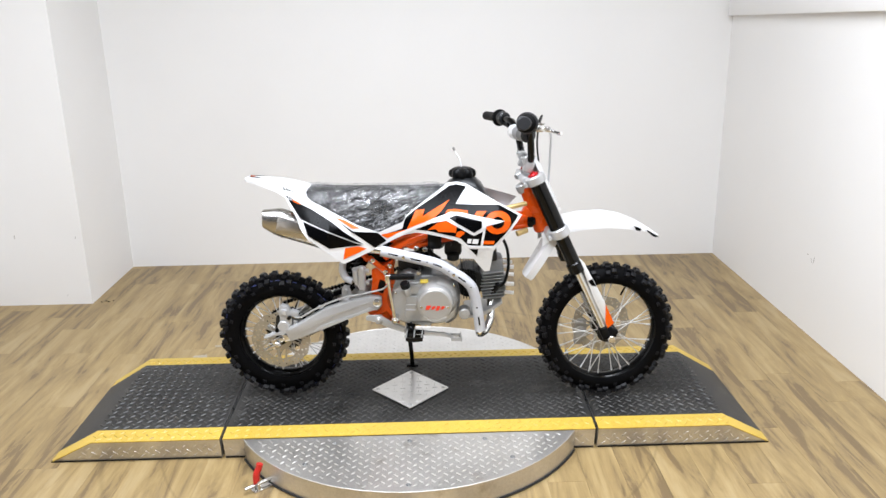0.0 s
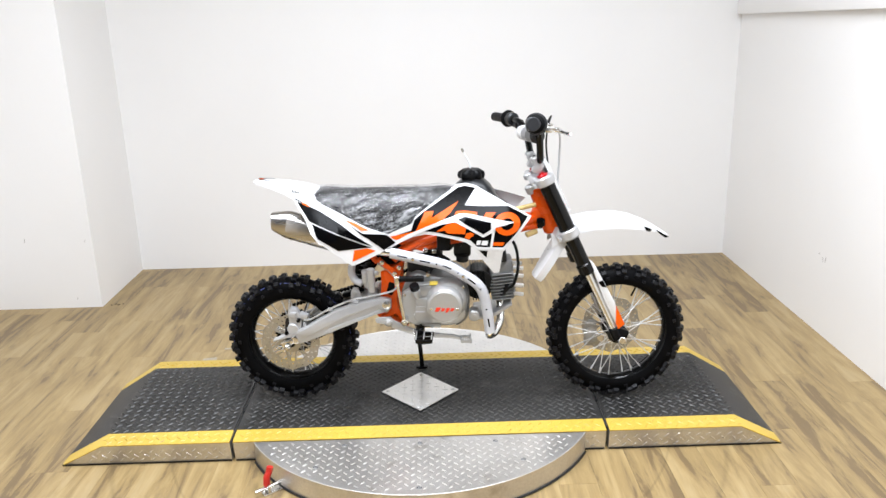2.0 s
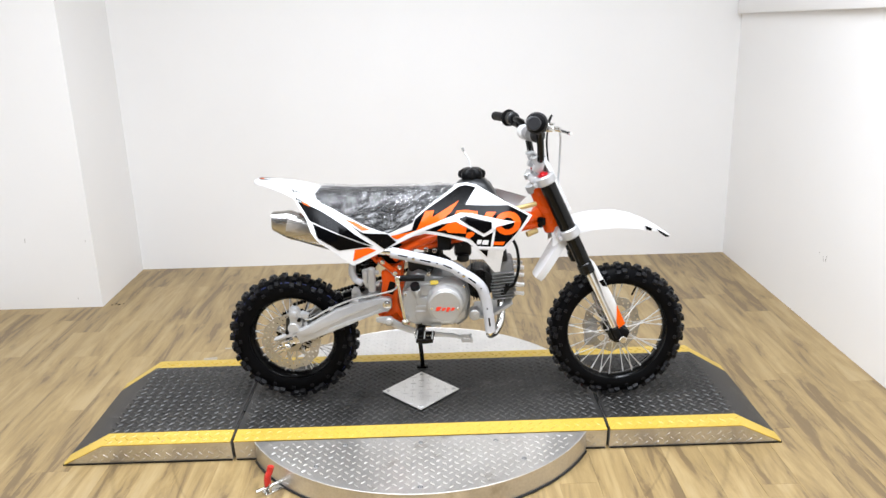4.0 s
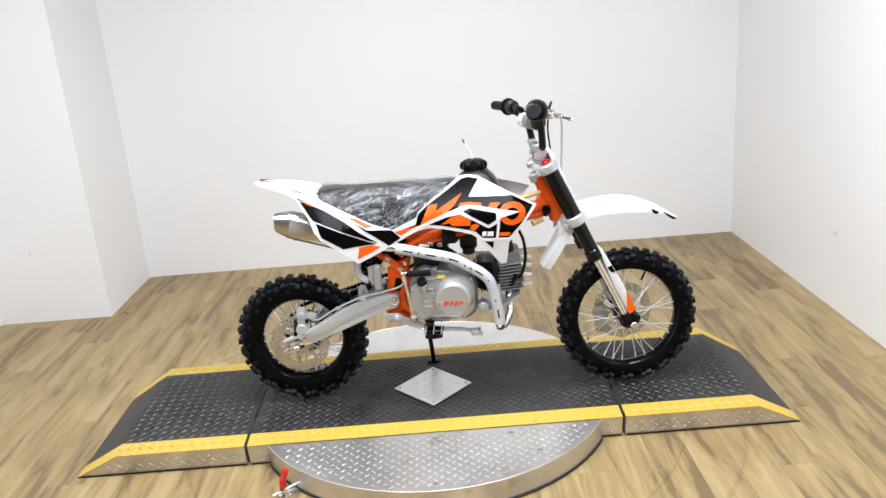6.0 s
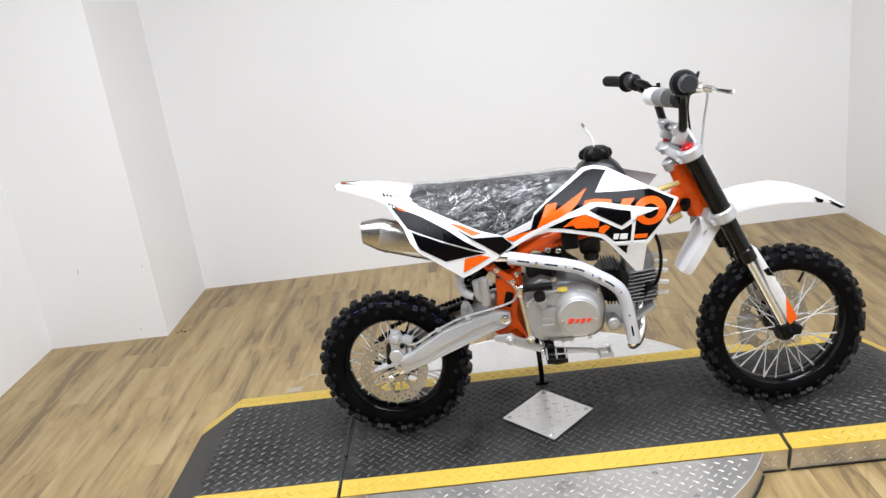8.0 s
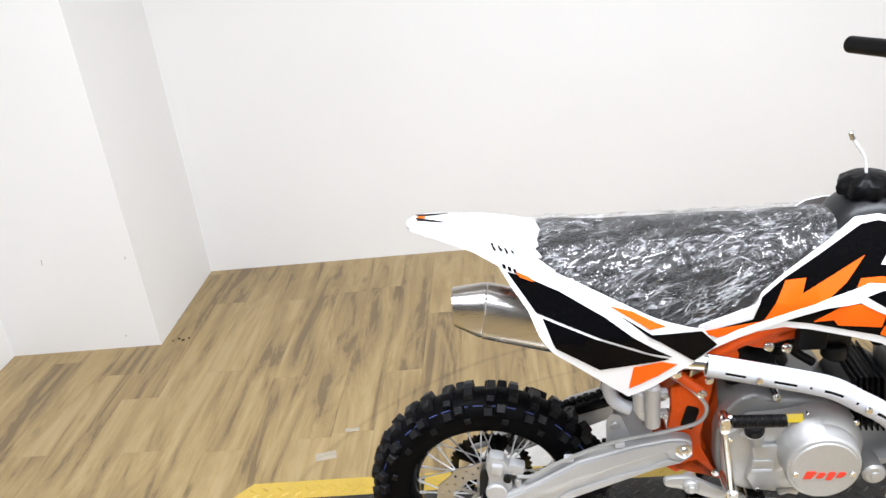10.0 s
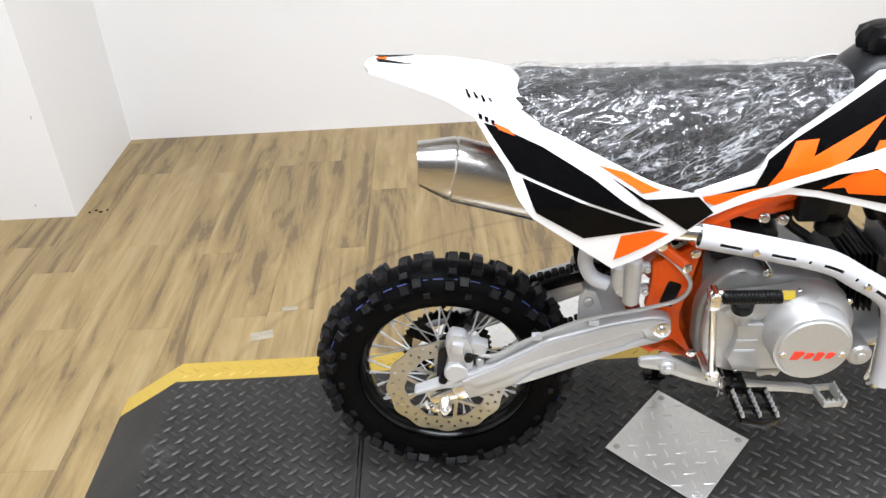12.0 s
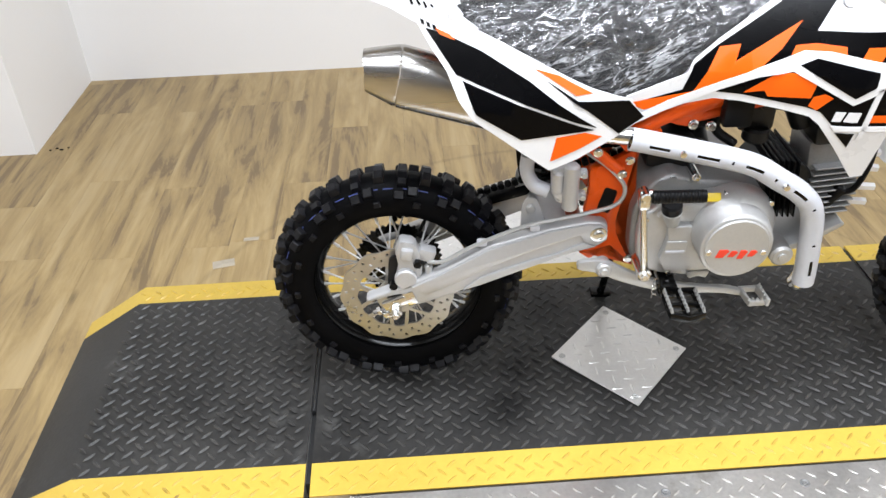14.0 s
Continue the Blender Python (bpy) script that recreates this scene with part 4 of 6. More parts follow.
case = plate(rounded([(-0.046, 0.430), (-0.034, 0.466), (-0.012, 0.494), (0.014, 0.504), (0.040, 0.494), (0.060, 0.490), (0.10, 0.488), (0.14, 0.480), (0.180, 0.450), (0.190, 0.40), (0.180, 0.335), (0.15, 0.312), (0.05, 0.310), (-0.015, 0.318), (-0.044, 0.345)], 4, 0.3), -0.108, 0.10, 0.008, 3)
right_case = plate(rounded([(-0.040, 0.400), (-0.036, 0.446), (-0.018, 0.454), (0.0, 0.474), (0.045, 0.476), (0.085, 0.482), (0.12, 0.486), (0.15, 0.477), (0.172, 0.450), (0.180, 0.40), (0.172, 0.35), (0.14, 0.324), (0.085, 0.326), (0.06, 0.318), (0.0, 0.326), (-0.034, 0.345)], 4, 0.25), -0.136, -0.110, 0.007, 3)
engine = part("engine", case, CASEGREY, bike, "grey cast aluminium engine")
part("side_case", right_case, CAST, engine)
# stepped faces of the case beside the round cover
part("case_step", plate([(0.004, 0.428), (0.085, 0.428), (0.085, 0.338), (0.010, 0.338), (-0.002, 0.362), (0.008, 0.402)], -0.148, -0.132, 0.004), CAST, engine)
part("case_step", plate([(-0.014, 0.444), (0.004, 0.466), (0.090, 0.472), (0.090, 0.434), (0.002, 0.434)], -0.143, -0.132, 0.004), CAST, engine)
part("case_rib", plate([(0.006, 0.400), (0.040, 0.400), (0.040, 0.379), (0.003, 0.379)], -0.151, -0.146, 0.0015), CAST, engine)
part("filler_boss", rod((0.014, -0.138, 0.428), (0.006, -0.150, 0.462), 0.011, 0.0165, segs=20, bevel=0.002), CAST, engine)
part("case_foot", plate(rounded([(0.050, 0.330), (0.056, 0.314), (0.072, 0.320), (0.086, 0.314), (0.092, 0.332)], 3, 0.3), -0.140, -0.125, 0.003), CAST, engine)
part("case_top", block(0.09, 0.10, 0.05, (0.02, -0.02, 0.515), 0.015), DARKMETAL, engine)
part("starter_drum", rod((0.06, -0.02, 0.50), (0.06, 0.05, 0.545), 0.035, bevel=0.005), DARKMETAL, engine)
clutch = part("clutch_cover", loft([[(x + r * math.cos(a), y, z + r * math.sin(a)) for a in [2 * math.pi * k / 64 for k in range(64)]] for x, y, z, r in ((0.113, -0.118, 0.420, 0.071), (0.112, -0.140, 0.419, 0.0695), (0.1105, -0.150, 0.418, 0.066), (0.107, -0.158, 0.4155, 0.061), (0.1055, -0.184, 0.4135, 0.0590), (0.105, -0.189, 0.413, 0.0570), (0.105, -0.1905, 0.413, 0.0545))]), CAST, engine, "round cast side cover")
part("cover_face", ycyl(0.105, 0.413, -0.1935, -0.189, 0.0520, 0.0015, 64), CAST, engine)
for x, y, z in ((0.0605, -0.197, 0.407), (0.1475, -0.197, 0.405), (0.168, -0.142, 0.462), (0.092, -0.142, 0.481), (-0.030, -0.142, 0.352), (0.135, -0.142, 0.328), (0.02, -0.142, 0.330), (-0.030, -0.142, 0.437)):
    part("cover_screw", merged(ycyl(x, z, y, y + 0.014, 0.0050, 0.001, 10)), CHROME, engine)
# red slanted emblem bars on the cover
for x, w, low, high in ((0.0725, 0.019, 0.397, 0.412), (0.0920, 0.014, 0.398, 0.409), (0.1070, 0.014, 0.394, 0.410), (0.1230, 0.014, 0.398, 0.409)):
    part("emblem_mark", plate([(x, low), (x + w * 0.62, low), (x + w + 0.002, high - 0.003), (x + w - 0.001, high), (x + 0.005, high)], -0.1946, -0.1930), REDDECAL, engine)
part("yellow_label", block(0.027, 0.002, 0.014, (0.069, -0.1455, 0.481), 0.0005, (-30, 0, 0)), LABELYELLOW, engine, "yellow sticker on the engine case")
part("filler_cap", merged(rod((0.006, -0.149, 0.460), (0.003, -0.156, 0.480), 0.0165, segs=16, bevel=0.003)), BLACK, engine, "black oil filler cap")
part("case_window", block(0.032, 0.002, 0.005, (0.021, -0.1515, 0.3805), 0.0005), WHITE2, engine, "pale raised bar on the case")
part("case_bolt", merged(ycyl(0.049, 0.500, -0.116, -0.06, 0.0075, 0.001, 12), ycyl(0.049, 0.500, -0.121, -0.114, 0.0048, 0.001, 6)), CHROME, engine, "bright bolt above the engine case")
# cylinder: black barrel with upright fins, grey head with lengthwise fins
part("cylinder_barrel", ycyl(0.22, 0.44, -0.05, 0.05, 0.052), DARKMETAL, engine, "dark cylinder barrel")
for k in range(6):
    part("barrel_fin", block(0.0035, 0.125, 0.112, (0.196 + 0.0095 * k, 0, 0.442 - 0.0008 * k), 0.0015, (0, -6, 0), 1), BLACK, engine)
part("cylinder_head", block(0.085, 0.09, 0.145, (0.302, 0, 0.452), 0.014, (0, -6, 0)), HEADMETAL, engine, "grey cylinder head")
part("rocker_cover", block(0.060, 0.10, 0.040, (0.288, 0, 0.535), 0.009, (0, -6, 0)), DARKMETAL, engine, "dark valve cover")
for k in range(9):
    part("head_fin", block(0.090 - 0.004 * abs(k - 4), 0.126, 0.0032, (0.304, 0, 0.390 + 0.0112 * k), 0.0012, (0, -6, 0), 1), HEADMETAL, engine)
for y, z in ((-0.045, 0.500), (-0.052, 0.475), (-0.045, 0.405), (0.042, 0.49), (0.042, 0.405), (-0.058, 0.442)):
    part("head_nut", rod((0.340, y, z), (0.374 + 0.012 * (0.55 - z), y, z - 0.004), 0.0072, segs=6, bevel=0.001), SPOKE, engine)
part("skid_plate", plate(rounded([(0.200, 0.318), (0.262, 0.322), (0.338, 0.372), (0.330, 0.380), (0.258, 0.334), (0.200, 0.330)], 3, 0.3), -0.075, 0.075, 0.002), CAST, engine, "thin grey alloy skid plate")
part("drain_drum", merged(ycyl(0.203, 0.362, -0.150, -0.10, 0.019, 0.004, 24), ycyl(0.203, 0.362, -0.153, -0.148, 0.008, 0.001, 8)), CAST, engine, "round cast cam chain cover")
part("spark_lead", tube([(0.335, -0.03, 0.60), (0.352, -0.05, 0.56), (0.355, -0.062, 0.50), (0.340, -0.066, 0.445), (0.318, -0.062, 0.43)], 0.0052, 8, 8), BLACK, engine, "black ignition lead")
part("spark_cap", rod((0.322, -0.058, 0.44), (0.300, -0.05, 0.40), 0.011, segs=12, bevel=0.002), BLACK, engine)
part("intake", merged(tube([(0.255, 0.0, 0.535), (0.23, 0.0, 0.575), (0.19, 0.0, 0.585)], 0.021, 14, 6), block(0.06, 0.055, 0.085, (0.165, -0.005, 0.575), 0.012), rod((0.165, -0.03, 0.545), (0.165, -0.03, 0.52), 0.022, bevel=0.004), rod((0.15, -0.045, 0.58), (0.15, -0.06, 0.58), 0.012)), DARKMETAL, engine, "dark carburettor and intake pipe")
part("air_filter", merged(rod((0.135, 0.0, 0.58), (0.06, 0.02, 0.60), 0.032, 0.040, 20, 0.006)), BLACK, engine, "black air filter sleeve")
part("wiring_loom", merged(tube([(0.42, -0.02, 0.66), (0.36, -0.03, 0.625), (0.27, -0.04, 0.60), (0.18, -0.045, 0.60), (0.09, -0.05, 0.62), (0.05, -0.055, 0.60)], 0.006, 8, 6), tube([(0.10, -0.055, 0.635), (0.09, -0.062, 0.60), (0.085, -0.06, 0.56), (0.12, -0.06, 0.53)], 0.008, 8, 6), block(0.046, 0.026, 0.080, (0.104, -0.088, 0.618), 0.006), block(0.03, 0.05, 0.03, (0.104, -0.07, 0.60), 0.006)), BLACK, engine, "black wiring and coil")

# kick starter
kick_foot, kick_head = Vector((-0.031, -0.172, 0.352)), Vector((-0.050, -0.182, 0.498))
kick = part("kick_starter", merged(rod(kick_foot, kick_head, 0.0062, 0.0050, segs=16), rod(kick_foot + Vector((0, 0.05, 0)), kick_foot + Vector((0, -0.008, 0)), 0.0115, segs=20, bevel=0.003), rod(kick_foot + Vector((0, -0.006, 0)), kick_foot + Vector((0, -0.012, 0)), 0.0062, segs=6, bevel=0.001), block(0.017, 0.024, 0.026, kick_head + Vector((0, 0, 0.004)), 0.005), rod(kick_head + Vector((0, 0.014, 0.014)), kick_head + Vector((0, -0.014, 0.014)), 0.0085, segs=16, bevel=0.002), rod(kick_head + Vector((-0.008, 0, 0.014)), kick_head + Vector((0.014, 0, 0.014)), 0.0078, segs=14, bevel=0.002)), CHROME, bike, "bright chromed kick start lever")
ribs = [(0.0, -0.001), (0.0100, 0.0)] + [(0.0098 + 0.0010 * (k % 2), 0.002 + 0.0025 * k) for k in range(31)] + [(0.0100, 0.080), (0.0, 0.081)]
part("kick_pedal", lathe(ribs, 18, kick_head + Vector((0.010, -0.008, 0.014)), (0.995, -0.05, 0.02)), BLACK, kick, "black ribbed rubber pedal")

# brake pedal, foot pegs, stand
pedal = merged(
    plate(rounded([(-0.135, 0.352), (-0.09, 0.355), (-0.045, 0.328), (0.0, 0.308), (0.05, 0.297), (0.105, 0.290), (0.130, 0.288), (0.158, 0.280), (0.158, 0.268), (0.125, 0.275), (0.10, 0.277), (0.05, 0.278), (-0.01, 0.290), (-0.06, 0.308), (-0.10, 0.328), (-0.135, 0.335)], 3, 0.3), -0.134, -0.122, 0.003),
    block(0.006, 0.044, 0.012, (0.158, -0.142, 0.276), 0.002, (0, 4, 8)), block(0.006, 0.044, 0.016, (0.189, -0.144, 0.277), 0.002, (0, 4, 8)), block(0.034, 0.006, 0.012, (0.173, -0.123, 0.276), 0.002, (0, 4, 8)), block(0.034, 0.006, 0.012, (0.174, -0.162, 0.276), 0.002, (0, 4, 8)),
    *[block(0.004, 0.004, 0.006, (0.158 + 0.0075 * k, -0.162, 0.284), 0.0, (0, 4, 8), taper=0.4) for k in range(5)], *[block(0.004, 0.004, 0.006, (0.189, -0.158 + 0.0085 * k, 0.286), 0.0, taper=0.4) for k in range(5)])
ped = part("brake_pedal", pedal, CAST, bike, "silver rear brake pedal")
part("pedal_pivot", merged(ycyl(-0.090, 0.337, -0.142, -0.11, 0.0135, 0.003, 20), ycyl(-0.090, 0.337, -0.147, -0.141, 0.0075, 0.001, 6)), CAST, ped, "cast pedal pivot")


def foot_peg(side):
    bits = [plate([(0, 0.293), (0.0, 0.309), (0.0045, 0.309), (0.0045, 0.293)], -0.222 + 0.010 * abs(k - 1), -0.150) for k in range(3)]
    for k, b in enumerate(bits):
        bmesh.ops.translate(b, vec=(0.003 + 0.026 * k, 0, 0), verts=b.verts)
    bits += [block(0.060, 0.007, 0.014, (0.031, -0.186, 0.298), 0.002), block(0.064, 0.010, 0.014, (0.031, -0.150, 0.300), 0.002), block(0.032, 0.006, 0.014, (0.019, -0.217, 0.300), 0.002, (0, 0, -18)), block(0.032, 0.006, 0.014, (0.045, -0.217, 0.300), 0.002, (0, 0, 18)), block(0.030, 0.06, 0.028, (0.015, -0.125, 0.302), 0.006)]
    teeth_bits = []
    for k in range(3):
        for j in range(6):
            teeth_bits.append(block(0.0048, 0.0078, 0.009, (0.005 + 0.026 * k, -0.211 + 0.0104 * j, 0.312), 0.0, taper=0.25))
    bm = merged(*bits)
    if side > 0:
        bm, teeth_bits = mirrored(bm), [mirrored(b) for b in teeth_bits]
    for b in (bm, *teeth_bits):
        bmesh.ops.translate(b, vec=(0.003, 0.012 * side, 0.004), verts=b.verts)
    ob = part("foot_peg", bm, BLACKGLOSS, bike, "black toothed foot peg")
    for b in teeth_bits:
        part("tooth", b, CAST, ob)
    return ob


peg = foot_peg(-1)
foot_peg(1)
part("peg_spring", tube([(0.0 + 0.004 * math.cos(k * 0.9), -0.142 + 0.004 * math.sin(k * 0.9), 0.318 - 0.0016 * k) for k in range(26)], 0.0012, 6, 1, smooth=False), CHROME, peg, "bright return spring")
part("peg_bracket", merged(rod((0.01, -0.13, 0.300), (0.01, 0.13, 0.300), 0.012), block(0.07, 0.16, 0.014, (0.03, 0, 0.302), 0.004), block(0.12, 0.12, 0.012, (0.09, 0, 0.300), 0.004)), BLACKGLOSS, bike, "black cross bracket under the engine")
foot = bike.matrix_basis.inverted() @ Vector((0.004, 0.205, H + 0.004))
part("side_stand", merged(tube([(-0.015, 0.09, 0.295), (-0.012, 0.12, 0.23), tuple(foot + Vector((0, -0.03, 0.06))), tuple(foot)], 0.0085, 10, 6), block(0.045, 0.03, 0.008, tuple(foot), 0.002, (3.8, 0, 0)), block(0.035, 0.02, 0.03, (-0.015, 0.092, 0.298), 0.004)), BLACKGLOSS, bike, "black side stand")

# exhaust: header, perforated shield, silencer
sh_line = [(-0.080, -0.146, 0.593), (-0.043, -0.150, 0.586), (0.015, -0.154, 0.573), (0.077, -0.157, 0.557), (0.115, -0.158, 0.543), (0.153, -0.158, 0.518), (0.188, -0.157, 0.494), (0.214, -0.154, 0.466), (0.227, -0.150, 0.432), (0.235, -0.146, 0.385), (0.242, -0.142, 0.335), (0.245, -0.140, 0.300)]
sh_line = [(x + 0.008 + 0.012 * max(0.0, x), y, z - 0.005 + 0.02 * max(0.0, x)) for x, y, z in sh_line]
dense = spline(sh_line, 40)
line, run = [dense[0]], 0.0
for p, q in zip(dense, dense[1:]):
    run += (q - p).length
    if run >= 0.004:
        line.append(q)
        run = 0.0
pipe = part("exhaust_header", merged(tube([(-0.20, -0.125, 0.60)] + [(x, y + 0.012, z) for x, y, z in sh_line] + [(0.256, -0.115, 0.280), (0.276, -0.09, 0.283), (0.294, -0.055, 0.310), (0.296, -0.025, 0.36), (0.296, 0.0, 0.40)], 0.0145, 14, 8)), CHROME, bike, "bright steel exhaust header")
bm = bmesh.new()
rings = []
for i, p in enumerate(line):
    d = (line[min(i + 1, len(line) - 1)] - line[max(i - 1, 0)]).normalized()
    up = Vector((0, 1, 0)).cross(d).normalized()
    out = d.cross(up).normalized()
    if out.y > 0:
        out, up = -out, -up
    rings.append([bm.verts.new(p + out * (0.0180 * math.cos(a) - 0.003) + up * 0.0180 * math.sin(a)) for a in [radians(-117 + 18 * k) for k in range(14)]])
for i, (a, b) in enumerate(zip(rings, rings[1:])):
    for k in range(13):
        slot = any(abs(i - c) < 4 for c in (9, 25, 41, 62, 98)) and k == 6
        hole = i in (33, 50, 71, 88, 111, 115) and k == 6
        if not slot and not hole:
            bm.faces.new((a[k], a[k + 1], b[k + 1], b[k]))
g = bmesh.ops.extrude_face_region(bm, geom=bm.faces[:])
for v in g["geom"]:
    if isinstance(v, bmesh.types.BMVert):
        near = min(line, key=lambda p: (p - v.co).length_squared)
        v.co += (near - v.co).normalized() * 0.0025
shield = part("heat_shield", bm, WHITE2, bike, "white slotted exhaust heat shield")
for i in (17, 55):
    p = line[i]
    part("shield_bolt", lathe([(0.006, 0), (0.005, 0.004), (0.0, 0.005)], 10, p + Vector((0, -0.0165, 0)), (0, -1, 0)), CHROME, shield)
# black inner tube puts shade behind the slots
part("shield_inner", tube([p for p in line[::3]], 0.0140, 12, 1, smooth=False), BLACKGLOSS, shield, "black tube added for the shade behind the slots")

muf_a, muf_b = Vector((-0.470, -0.086, 0.688)), Vector((-0.215, -0.066, 0.605))
d = (muf_b - muf_a).normalized()


def oval(p, ry, rz, cut=0.0):
    up = Vector((0, 1, 0)).cross(d).normalized()
    if up.z < 0:
        up = -up
    pts = []
    for k in range(28):
        t = 2 * math.pi * k / 28
        cy, sz = math.cos(t), math.sin(t)
        e = 0.72
        v = Vector((0, 1, 0)) * ry * math.copysign(abs(cy) ** e, cy) + up * rz * math.copysign(abs(sz) ** e, sz)
        pts.append(p + v + d * (cut * -sz))
    return pts


secs = [oval(muf_a + d * 0.004, 0.028, 0.026, 0.010), oval(muf_a, 0.031, 0.029, 0.010), oval(muf_a + d * 0.048 + Vector((0, 0, 0.004)), 0.0375, 0.045, 0.006), oval(muf_a + d * 0.052 + Vector((0, 0, 0.004)), 0.0368, 0.0442, 0.006), oval(muf_a + d * 0.054 + Vector((0, 0, 0.004)), 0.038, 0.0462, 0.006), oval(muf_b, 0.038, 0.046), oval(muf_b + d * 0.02, 0.03, 0.032)]
muf = part("silencer", loft(secs), BRUSHED, bike, "brushed stainless steel silencer")
part("end_cone", loft([oval(muf_a + d * 0.0025, 0.026, 0.022, 0.010), oval(muf_a + d * 0.030, 0.016, 0.015)]), BLACKGLOSS, muf, "dark silencer outlet")
for a in (20, 160, 270):
    t = radians(a)
    part("rivet", lathe([(0.0045, 0), (0.003, 0.002), (0, 0.0025)], 10, muf_a + d * 0.058 + Vector((0, -abs(math.cos(t)) * 0.037, math.sin(t) * 0.046 - 0.002)), (0, -math.cos(radians(30)), math.sin(t) * 0.5)), CHROME, muf)

# bodywork: rear side panels, tail, shrouds, tank, seat


def side_depth(x, z):
    return 0.167 - 0.50 * max(0, z - 0.66) - 0.05 * max(0, -0.30 - x) - 0.30 * max(0, x + 0.16)


panel_out = [(-0.390, 0.770), (-0.371, 0.738), (-0.347, 0.704), (-0.332, 0.668), (-0.311, 0.637), (-0.276, 0.611), (-0.236, 0.580), (-0.197, 0.551), (-0.156, 0.568), (-0.096, 0.594), (-0.056, 0.618), (-0.075, 0.650), (-0.136, 0.674), (-0.206, 0.708), (-0.266, 0.738), (-0.331, 0.768), (-0.351, 0.780), (-0.372, 0.784)]
panel = part("side_panel", skin(panel_out, side_depth, 0.006), WHITE, bike, "white plastic rear side panel")
for name, mat, pts in (("black_sticker", BLACKDECAL, [(-0.376, 0.760), (-0.348, 0.752), (-0.297, 0.730), (-0.229, 0.690), (-0.128, 0.616), (-0.334, 0.701)]),
                       ("black_sticker", BLACKDECAL, [(-0.325, 0.693), (-0.132, 0.613), (-0.166, 0.613), (-0.240, 0.604), (-0.307, 0.647)]),
                       ("black_sticker", BLACKDECAL, [(-0.204, 0.690), (-0.159, 0.662), (-0.080, 0.651), (-0.054, 0.621), (-0.092, 0.600), (-0.145, 0.646)]),
                       ("orange_sticker", ORANGEDECAL, [(-0.188, 0.606), (-0.146, 0.611), (-0.119, 0.600), (-0.196, 0.567)]),
                       ("orange_sticker", ORANGEDECAL, [(-0.220, 0.705), (-0.186, 0.696), (-0.137, 0.670), (-0.162, 0.670)]),
                       ("orange_sticker", ORANGEDECAL, [(-0.362, 0.760), (-0.342, 0.752), (-0.334, 0.744), (-0.356, 0.752)])):
    part(name, skin(pts, side_depth, 0.0012, 0.03, 0.0012 if name == "black_sticker" or pts[0][0] > -0.3 else 0.0020), mat, panel)
for k in range(3):
    x0, z0 = -0.383 + 0.0085 * k, 0.772 - 0.0038 * k
    part("logo_bar", skin([(x0, z0), (x0 + 0.005, z0 - 0.002), (x0 + 0.006, z0 - 0.008), (x0 + 0.001, z0 - 0.006)], side_depth, 0.001, 0.05, 0.0016), BLACKDECAL, panel)
part("side_panel", mirrored(skin([(x + 0.045 * max(0.0, min(1.0, (-0.20 - x) / 0.06)), min(z, 0.735) + 0.012) for x, z in panel_out], side_depth, 0.006)), WHITE, bike, "white plastic rear side panel")

def skirt_depth(x, z):
    return 0.040 + (x + 0.52) * 0.26 + 0.45 * max(0, 0.805 - z) * min(1, (x + 0.52) * 8)


# tail: a broad tongue that narrows to the rear, with folded-down sides
tail_secs = []
for x, half, top, drop in ((-0.545, 0.010, 0.811, 0.006), (-0.538, 0.026, 0.813, 0.010), (-0.515, 0.038, 0.814, 0.014), (-0.47, 0.047, 0.809, 0.022), (-0.42, 0.056, 0.803, 0.036), (-0.37, 0.068, 0.791, 0.044), (-0.33, 0.078, 0.778, 0.046), (-0.25, 0.085, 0.740, 0.05)):
    tail_secs.append([(x, y * half, top - dr * drop - e) for y, dr, e in ((-1, 1, 0), (-0.96, 0.25, 0), (-0.7, 0.0, 0), (0, -0.15, 0), (0.7, 0.0, 0), (0.96, 0.25, 0), (1, 1, 0), (0.94, 1, 0.001), (0.6, 0.25, 0.004), (0, 0.15, 0.004), (-0.6, 0.25, 0.004), (-0.94, 1, 0.001))])
tail = part("tail", loft(tail_secs), WHITE, bike, "white plastic rear mudguard")
part("tail_skirt", skin([(-0.405, 0.792), (-0.345, 0.785), (-0.30, 0.757), (-0.335, 0.735), (-0.392, 0.762), (-0.43, 0.778), (-0.515, 0.801), (-0.51, 0.810), (-0.45, 0.800)], skirt_depth, 0.004), WHITE, tail)
for k, hgt in enumerate((0.011, 0.008, 0.010, 0.008)):
    x0, z0 = -0.400 + 0.0105 * k, 0.796 - 0.0032 * k
    part("logo_bar", skin([(x0, z0), (x0 + 0.003, z0 - 0.001), (x0 + 0.008, z0 - hgt), (x0 + 0.004, z0 - hgt)], skirt_depth, 0.001, 0.05, 0.0022), BLACKDECAL, tail)
for s in (-1, 1):
    part("tail_sticker", plate([(-0.026, -0.004), (0.030, 0.0), (-0.020, 0.004)], -0.0006, 0.0006), BLACKDECAL, tail, "small black sticker on the tail", pose(-0.504, s * 0.013, 0.8160, 90, 5, s * 14))
part("tail_sticker", block(0.014, 0.013, 0.0012, (-0.520, 0, 0.8166), 0.0, (0, 4, 0)), ORANGEDECAL, tail, "small orange sticker on the tail")


def shroud_depth(x, z):
    return 0.116 + 0.055 * max(0.0, min(1.0, (x + 0.10) / 0.34)) - 0.52 * max(0, z - 0.69) - 0.15 * max(0, 0.60 - z) - 0.28 * max(0, x - 0.31)


